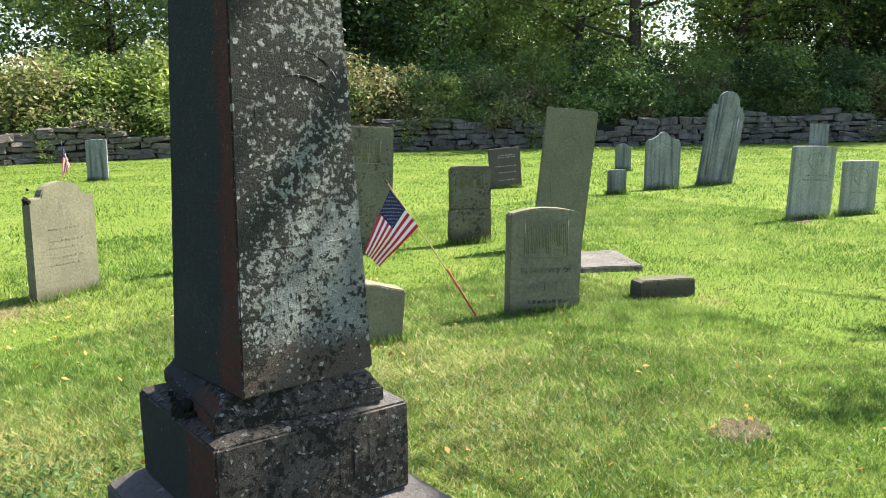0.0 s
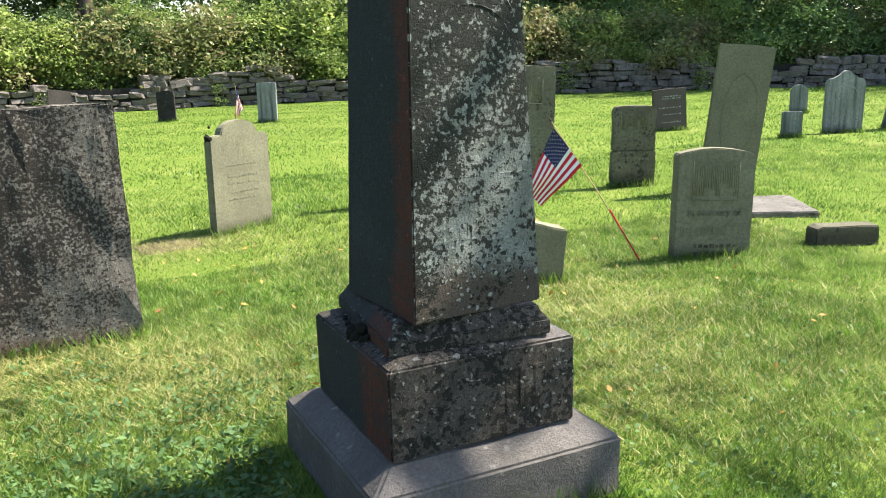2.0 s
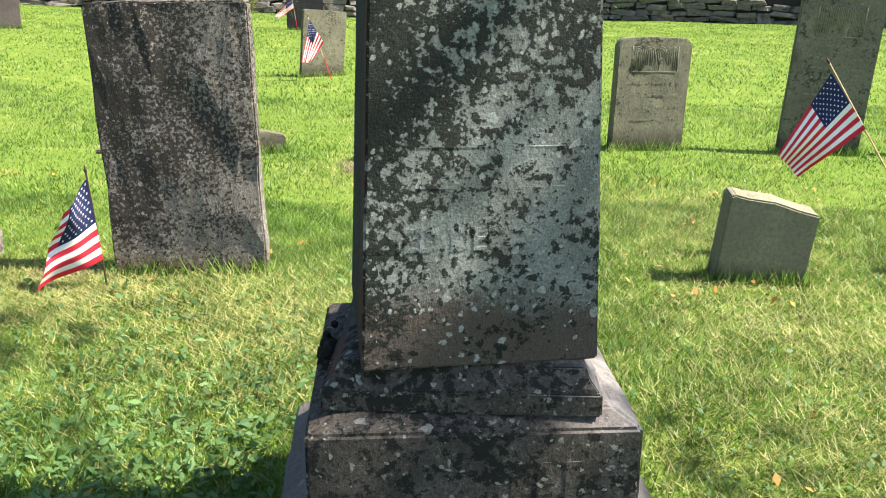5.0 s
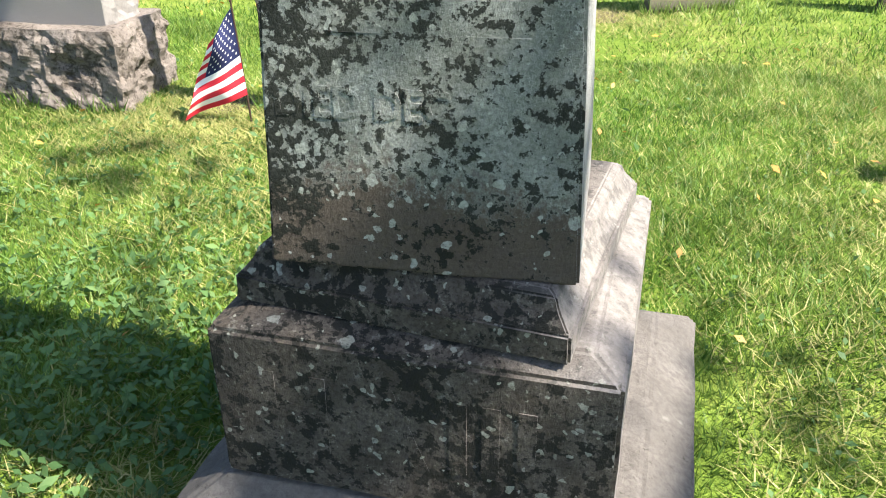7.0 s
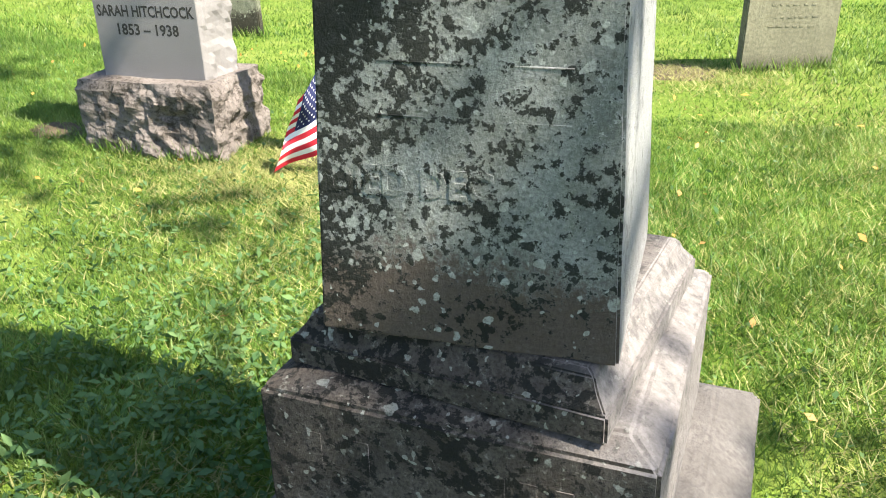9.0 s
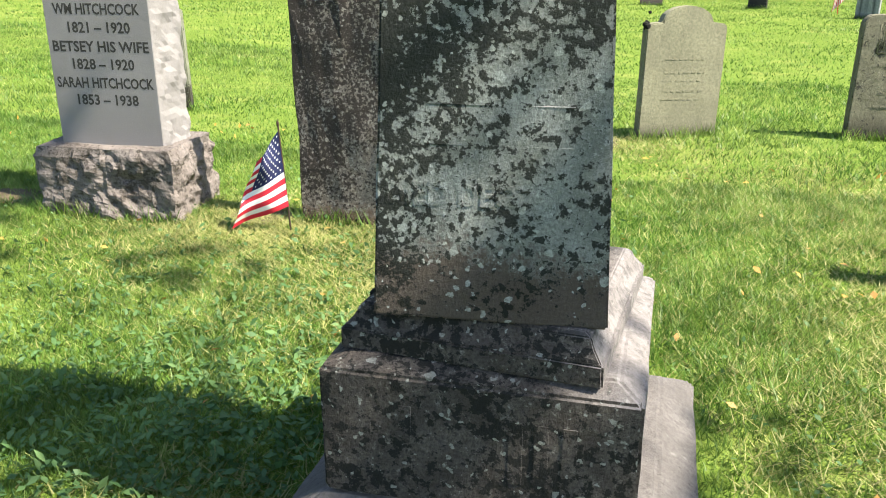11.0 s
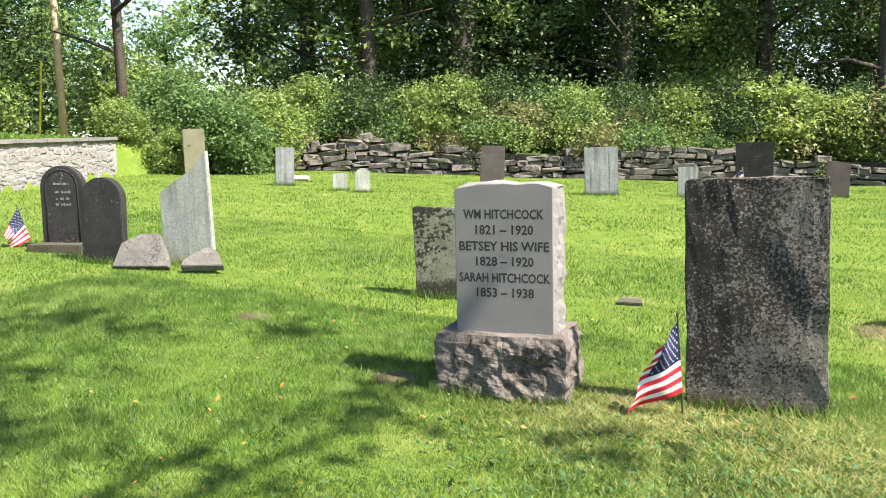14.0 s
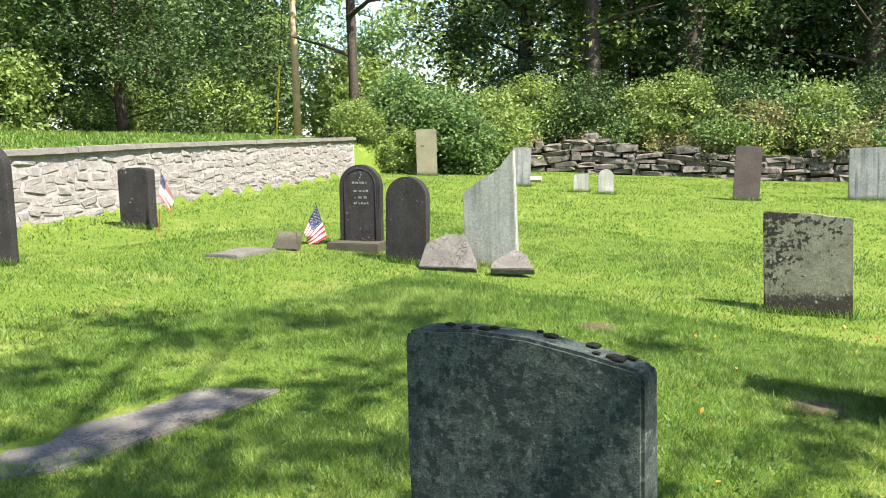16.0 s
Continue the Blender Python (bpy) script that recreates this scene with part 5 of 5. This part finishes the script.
# the large bush at the corner between the walls
spots = [(-18.4, 20.5, 0.85), (-19.8, 20.0, 0.75), (-20.0, 18.2, 0.5), (-18.0, 22.2, 0.85), (-19.0, 19.2, 0.5), (-17.6, 20.6, 0.6), (-25.4, 23.2, 1.15)]
scatter([shrub(170, 50, (1.5, 1.5, 1.7), 0.3, 0.17, M["leaf_mid"], label="large leafy bush at the wall's corner"),
         shrub(170, 50, (1.4, 1.4, 1.6), 0.3, 0.16, M["leaf_light"], label="bright green leafy bush at the wall's corner")], spots, 6)
spots = [(-52, 52, 1.1), (-40, 48, 1.2), (-58, 46, 1.5), (-48, 36, 1.0), (36, 50, 1.1), (42, 54, 1.3), (30, 52, 1.0)]
scatter([tree(9, 3.2, 150, 40, 0.6, 0.34, M["leaf_light"], "distant sunlit yellow-green tree past the road", 0.2, 8, 0.15),
         tree(11, 3.0, 150, 40, 0.6, 0.34, M["leaf_mid"], "distant mid-green tree past the road", 0.2, 9, 0.15)], spots, 7)
def far_woods():
    """The depth of the wood, past the trees that can be told apart."""
    n = 80000
    a = rng.uniform(radians(25), radians(185), n)
    r = edge_at(a) + rng.uniform(20, 27, n)
    x, y = r * np.cos(a), r * np.sin(a)
    top = 11 + 2.5 * np.sin(a * 23) + 1.6 * np.sin(a * 61 + 1)
    z = gz(x, y) + top * rng.uniform(0, 1, n) ** 0.8
    gap = np.zeros(n, bool)
    for gx, gy, w in GAPS:
        gap |= (np.abs(x * gy - y * gx) / math.hypot(gx, gy) < w * 1.6) & (x * gx + y * gy > 0) & (z > 4.5)
    c = np.stack([x, y, z], -1)[~gap]
    tagged(new("far_woods", leaves("far_woods", c, 0.45, M["leaf_dark"], 0.5, 0.6)), "dark leafy depth of the surrounding wood", "woods", kind="stuff")


far_woods()
# big trunks at the wood's edge
def big_trunk(x, y, r, lean, label, ivy=False):
    e = empty("tree", x, y, float(gz(x, y)), label=label, category="tree")
    bm = bmesh.new()
    pts = [(lean * t * t, 0.15 * math.sin(t * 3), -0.4 + 13 * t) for t in (0, 0.2, 0.4, 0.6, 0.8, 1)]
    tube(bm, pts, [r * 1.3, r, r * 0.9, r * 0.8, r * 0.6, r * 0.3], 12)
    rr = random.Random(int(r * 100))
    for k in range(6):
        z, a = 3 + k * 1.2, rr.uniform(0, 6.3)
        tube(bm, [(lean * 0.2, 0, z), (math.cos(a) * 1.2, math.sin(a) * 1.2, z + 0.4), (math.cos(a) * 2.6, math.sin(a) * 2.6, z + rr.uniform(0, 1))], [0.09, 0.06, 0.02], 6)
    roughen(bm, 0.03, 2.0, x)
    part("trunk", bm, M["bark"], e, "", True)
    c = clumps(110, 44, (3.0, 3.0, 2.6), 0.5) + np.array([lean * 0.6, 0, 9.0])
    ob = new("crown", leaves("crown", c, 0.28, M["leaf_dark"], 0.6))
    ob.parent = e
    if ivy:
        t, a = rng.uniform(0.0, 0.85, 4200), rng.uniform(0, 6.3, 4200)
        rad = r * 1.05 + rng.uniform(0, 0.16, 4200)
        p = np.stack([lean * t * t + rad * np.cos(a), rad * np.sin(a), 13 * t], -1)
        ob = new("ivy", leaves("ivy", p, 0.16, M["leaf_dark"], 0.1))
        ob.parent = e


big_trunk(-22.6, 20.6, 0.17, -0.6, "slender dark-trunked tree by the wall's corner")
big_trunk(-17.4, 27.6, 0.3, -0.5, "leaning woodland tree with a bare dark trunk")
big_trunk(-14.6, 29.6, 0.5, 0.3, "thick ivy-covered woodland tree", True)
big_trunk(-9.5, 33.5, 0.35, 0.3, "thick dark woodland tree", True)
big_trunk(24.2, 25.5, 0.25, 0.2, "dark-trunked tree behind the wall")
big_trunk(-0.5, 34.5, 0.3, 0.4, "dark-trunked tree behind the hedge")


# trees that stand about the yard and dapple the near grass
def shade_tree(x, y, cx, cy, cz, rad, n, label):
    e = empty("tree", x, y, float(gz(x, y)), label=label, category="tree")
    bm = bmesh.new()
    top = Vector((cx - x, cy - y, cz))
    tube(bm, [(0, 0, -0.4), (0, 0, 1.5), top * 0.5, top], [0.42, 0.33, 0.25, 0.08], 12)
    rr = random.Random(n)
    for k in range(14):
        a, b = rr.uniform(0, 6.3), rr.uniform(-0.4, 0.6)
        q = top + Vector((math.cos(a) * rad, math.sin(a) * rad, b * rad)) * rr.uniform(0.6, 0.95)
        p = top * rr.uniform(0.55, 0.95)
        tube(bm, [p, p.lerp(q, 0.5) + Vector((0, 0, 0.3)), q], [0.09, 0.06, 0.015], 6)
    part("trunk", bm, M["bark"], e, "", True)
    c = clumps(n * 3, 30, (rad, rad, rad * 0.5), 0.22, 0.1) + np.array(list(top))
    ob = new("crown", leaves("crown", c, 0.19, M["leaf_mid"], 1.2))
    ob.parent = e


shade_tree(4.4, -7.0, 2.7, 0.6, 9.5, 4.6, 40, "tall broadleaf shade tree beside the graves")
shade_tree(10.4, -4.0, 7.3, 1.6, 8.5, 2.1, 5, "spreading shade tree over the lawn")
shade_tree(16.4, -1.0, 13.0, 1.7, 8.0, 2.9, 20, "broadleaf shade tree at the lawn's side")


# ---- pole, sign, far house ----
def utility_pole():
    x, y = -25.5, 20.6
    e = empty("utility_pole", x, y, float(gz(x, y)), label="bare wooden utility pole with a yellow guy guard", category="utility pole")
    bm = bmesh.new()
    tube(bm, [(0, 0, -0.5), (0, 0, 4), (0, 0, 9)], [0.14, 0.125, 0.1], 12)
    part("pole", bm, M["pole"], e, "", True)
    bm = bmesh.new()
    tube(bm, [(-0.9, -0.3, 0.0), (-0.1, 0, 8.0)], [0.012, 0.012], 6)
    part("guy_wire", bm, M["signblack"], e)
    bm = bmesh.new()
    tube(bm, [(-0.9, -0.3, -0.02), (-0.62, -0.2, 2.8)], [0.035, 0.035], 8)
    part("guy_guard", bm, M["yellow"], e, "yellow plastic guard")


utility_pole()


def speed_sign():
    x, y = -30.2, 27.0
    g = float(gz(x, y))
    e = empty("speed_sign", x, y, g, 0, 0, 40, "white speed limit sign on a post", "road sign")
    bm = bmesh.new()
    box(bm, -0.03, 0, -0.3, 0.03, 0.05, 5.2 - g)
    part("post", bm, M["coping"], e)
    bm = bmesh.new()
    box(bm, -0.33, -0.025, 4.5 - g, 0.33, -0.005, 5.4 - g)
    bmesh.ops.bevel(bm, geom=list(bm.edges), offset=0.004, segments=1, affect="EDGES")
    part("plate", bm, M["signwhite"], e)
    put_text(e, "30", 0.55, 0, -0.027, 4.58 - g, M["signblack"], 0.5, "black number")
    bm = bmesh.new()
    box(bm, -0.24, -0.028, 5.12 - g, 0.24, -0.02, 5.25 - g)
    part("caption", bm, M["signblack"], e)


speed_sign()


# ---- grass ----
def blades(n, xs, ys, height, width, lean, keep=None, bank=False):
    x, y = rng.uniform(*xs, n), rng.uniform(*ys, n)
    reach = np.hypot(x, y) - edge_at(np.arctan2(y, x))
    ok = (reach > 0.4) if bank else (reach < -0.15)
    for P, s in ((PLINTH, 0.0), ):
        a = radians(P["rz"])
        u, v = (x - P["x"]) * math.cos(a) + (y - P["y"]) * math.sin(a), -(x - P["x"]) * math.sin(a) + (y - P["y"]) * math.cos(a)
        ok &= ~((np.abs(u) < P["half"] + s) & (np.abs(v) < P["half"] + s))
    for ax, ay, rr in ((-5.26, 1.5, 0.2), (-5.28, 1.8, 0.22), (-5.3, 2.1, 0.24), (-5.33, 2.4, 0.2), (5.5, 6.25, 0.36)):
        ok &= np.hypot(x - ax, y - ay) > rr
    for ax, ay, rr in BARE:
        ok &= np.hypot(x - ax, y - ay) > rr * rng.uniform(0.2, 1.3, n)
    if keep is not None:
        ok &= keep(x, y)
    x, y = x[ok], y[ok]
    n = len(x)
    z = gz(x, y)
    th = rng.uniform(0, 2 * math.pi, n)
    patch = 0.75 + 0.35 * np.sin(x * 1.9 + 1.1 * np.sin(y * 1.3)) * np.sin(y * 1.6 + 0.9 * np.sin(x * 1.1))
    h = height * rng.uniform(0.5, 1.25, n) * patch
    w = width * rng.uniform(0.7, 1.3, n)
    la, lm = rng.uniform(0, 2 * math.pi, n), lean * h * rng.uniform(0.3, 1.6, n)
    b = np.stack([x, y, z - 0.006], -1)
    d = np.stack([np.cos(th) * w / 2, np.sin(th) * w / 2, np.zeros(n)], -1)
    tip = b + np.stack([np.cos(la) * lm, np.sin(la) * lm, h + 0.006], -1)
    return np.stack([b - d, b + d, tip], 1).reshape(-1, 3)


BARE = ((3.3, 2.7, 0.2), (-4.55, 5.65, 0.2), (0.45, 2.35, 0.3), (0.3, 7.5, 0.35), (-1.05, 5.0, 0.2), (9.4, 6.9, 0.2), (-2.6, 4.75, 0.22))


def tufts():
    """Longer grass left standing round the stones' feet."""
    out = []
    rows = [(L, R, d) for L, R, d in FEET] + [((0.55, 2.33), (1.5, 2.42), 1.0), ((-2.2, 4.6), (-1.45, 4.72), 0.5)]
    for L, R, d in rows:
        n = 420
        L, R = np.array(L), np.array(R)
        t = (R - L) / np.linalg.norm(R - L)
        nn = np.array([-t[1], t[0]])
        u = rng.uniform(-0.04, np.linalg.norm(R - L) + 0.04, n)
        o = np.where(rng.uniform(size=n) < 0.6, -np.abs(rng.normal(0.005, 0.025, n)), d + np.abs(rng.normal(0.005, 0.03, n)))
        p = L + t * u[:, None] + nn * o[:, None]
        z = gz(p[:, 0], p[:, 1])
        a, b = rng.uniform(0, 6.28, n), rng.uniform(0, 6.28, n)
        h = rng.uniform(0.05, 0.13, n)
        base = np.stack([p[:, 0], p[:, 1], z - 0.006], -1)
        dd = np.stack([np.cos(a), np.sin(a), np.zeros(n)], -1) * rng.uniform(0.003, 0.006, n)[:, None]
        tip = base + np.stack([np.cos(b) * h * 0.5, np.sin(b) * h * 0.5, h], -1)
        out.append(np.stack([base - dd, base + dd, tip], 1).reshape(-1, 3))
    return np.concatenate(out)


lawn = np.concatenate([
    blades(640000, (-7.0, 5.0), (0.2, 6.4), 0.05, 0.006, 0.9),
    blades(330000, (-11, 10), (0.5, 11), 0.045, 0.011, 0.8, lambda x, y: (x < -6.6) | (x > 4.7) | (y > 6.2)),
    blades(300000, (-19, 24), (1, 31), 0.045, 0.021, 0.7, lambda x, y: (x < -10.8) | (x > 9.8) | (y > 10.8)),
    tufts(),
    blades(90000, (-30, -12), (0, 22), 0.12, 0.035, 0.7, None, True),
])
tagged(new("grass", raw_mesh("grass", lawn, 3, M["grass"])), "short mown grass of the lawn", "grass", kind="stuff")


def weed_patch():
    """Broad low leaves among the grass near the monument."""
    n = 2600
    x = np.concatenate([rng.normal(0.1, 0.6, n), rng.uniform(-5, 4, n), rng.normal(2.4, 0.8, n // 2)])
    y = np.concatenate([rng.normal(2.9, 0.8, n), rng.uniform(1.0, 6, n), rng.normal(2.6, 0.8, n // 2)])
    u, v = np.abs(x - PLINTH["x"]), np.abs(y - PLINTH["y"])
    ok = ((u > 0.56) | (v > 0.56))
    x, y = x[ok], y[ok]
    c = np.stack([x, y, gz(x, y) + rng.uniform(0.01, 0.045, len(x))], -1)
    return leaves("weeds", c, 0.026, M["weed"], 1.2, 0.6)


tagged(new("weeds", weed_patch()), "clover and broadleaf weeds in the lawn", "weeds", kind="stuff")
_n = 260
_x, _y = rng.uniform(-4, 4, _n), rng.uniform(1, 7, _n)
_c = np.stack([_x, _y, gz(_x, _y) + 0.035], -1)
tagged(new("fallen_leaves", leaves("fallen_leaves", _c, 0.04, M["leaf_fallen"], 1.5, 0.55)), "scattered yellow and brown fallen leaves", "leaves", kind="stuff")


def soil_patch(x, y, r):
    """A worn spot of bare earth in the lawn."""
    rr = random.Random(int(abs(x) * 100))
    bm = bmesh.new()
    mid = bm.verts.new((0, 0, 0.008))
    rings = []
    for k, q in enumerate((0.5, 1.0)):
        rings.append([bm.verts.new((math.cos(a * math.pi / 9) * r * q * rr.uniform(0.75, 1.2), math.sin(a * math.pi / 9) * r * q * rr.uniform(0.6, 1.0), 0)) for a in range(18)])
    for v in rings[0] + rings[1]:
        v.co.z = float(gz(x + v.co.x, y + v.co.y)) - float(gz(x, y)) + (0.012 if v in rings[0] else -0.004)
    for k in range(18):
        bm.faces.new((mid, rings[0][k], rings[0][(k + 1) % 18]))
        bm.faces.new((rings[0][k], rings[1][k], rings[1][(k + 1) % 18], rings[0][(k + 1) % 18]))
    ob = new("soil_patch", mesh_of(bm, "soil_patch", M["soil"], True))
    ob.matrix_world = pose(x, y, float(gz(x, y)))
    tagged(ob, "worn patch of bare brown earth in the lawn", "soil", "bare patches")


for _px, _py, _pr in BARE:
    soil_patch(_px, _py, _pr)


def dry_grass():
    """Yellowed, flattened grass where the lawn is thin."""
    out = []
    for cx, cy, r, n in ((2.3, 3.1, 0.6, 7000), (2.4, 4.3, 0.7, 8000), (3.3, 3.4, 0.7, 4000), (2.1, 6.3, 0.7, 6000), (0.1, 3.9, 0.6, 6000), (-1.2, 4.5, 0.5, 4000), (0.2, 4.6, 0.5, 6000), (2.6, 5.6, 0.7, 5000), (0.5, 7.4, 0.4, 2500), (-1.0, 4.75, 0.35, 3500), (4.2, 5.4, 0.6, 3500), (0.35, 2.5, 0.3, 2500)):
        x, y = rng.normal(cx, r, n), rng.normal(cy, r * 0.7, n)
        ok = (np.abs(x - PLINTH["x"]) > 0.57) | (np.abs(y - PLINTH["y"]) > 0.57)
        x, y = x[ok], y[ok]
        n = len(x)
        a, b, h = rng.uniform(0, 6.28, n), rng.uniform(0, 6.28, n), rng.uniform(0.02, 0.05, n)
        base = np.stack([x, y, gz(x, y) + 0.008], -1)
        dd = np.stack([np.cos(a), np.sin(a), np.zeros(n)], -1) * 0.003
        tip = base + np.stack([np.cos(b) * h * 1.3, np.sin(b) * h * 1.3, h * 0.8], -1)
        out.append(np.stack([base - dd, base + dd, tip], 1).reshape(-1, 3))
    return np.concatenate(out)


tagged(new("dry_grass", raw_mesh("dry_grass", dry_grass(), 3, M["straw"])), "patches of yellowed dry grass", "grass", kind="stuff")
_n = 1500
_x, _y = np.concatenate([rng.normal(0.05, 0.35, _n), rng.normal(-0.6, 0.7, _n)]), np.concatenate([rng.normal(2.9, 0.5, _n), rng.normal(3.3, 0.8, _n)])
_k = (np.abs(_x - PLINTH["x"]) > 0.6) | (np.abs(_y - PLINTH["y"]) > 0.6)
_c = np.stack([_x, _y, gz(_x, _y) + rng.uniform(0.02, 0.05, 2 * _n)], -1)[_k]
tagged(new("dandelion_leaves", leaves("dandelion_leaves", _c, 0.042, M["weed"], 1.0, 0.42)), "broad weed leaves beside the monument", "weeds", kind="stuff")
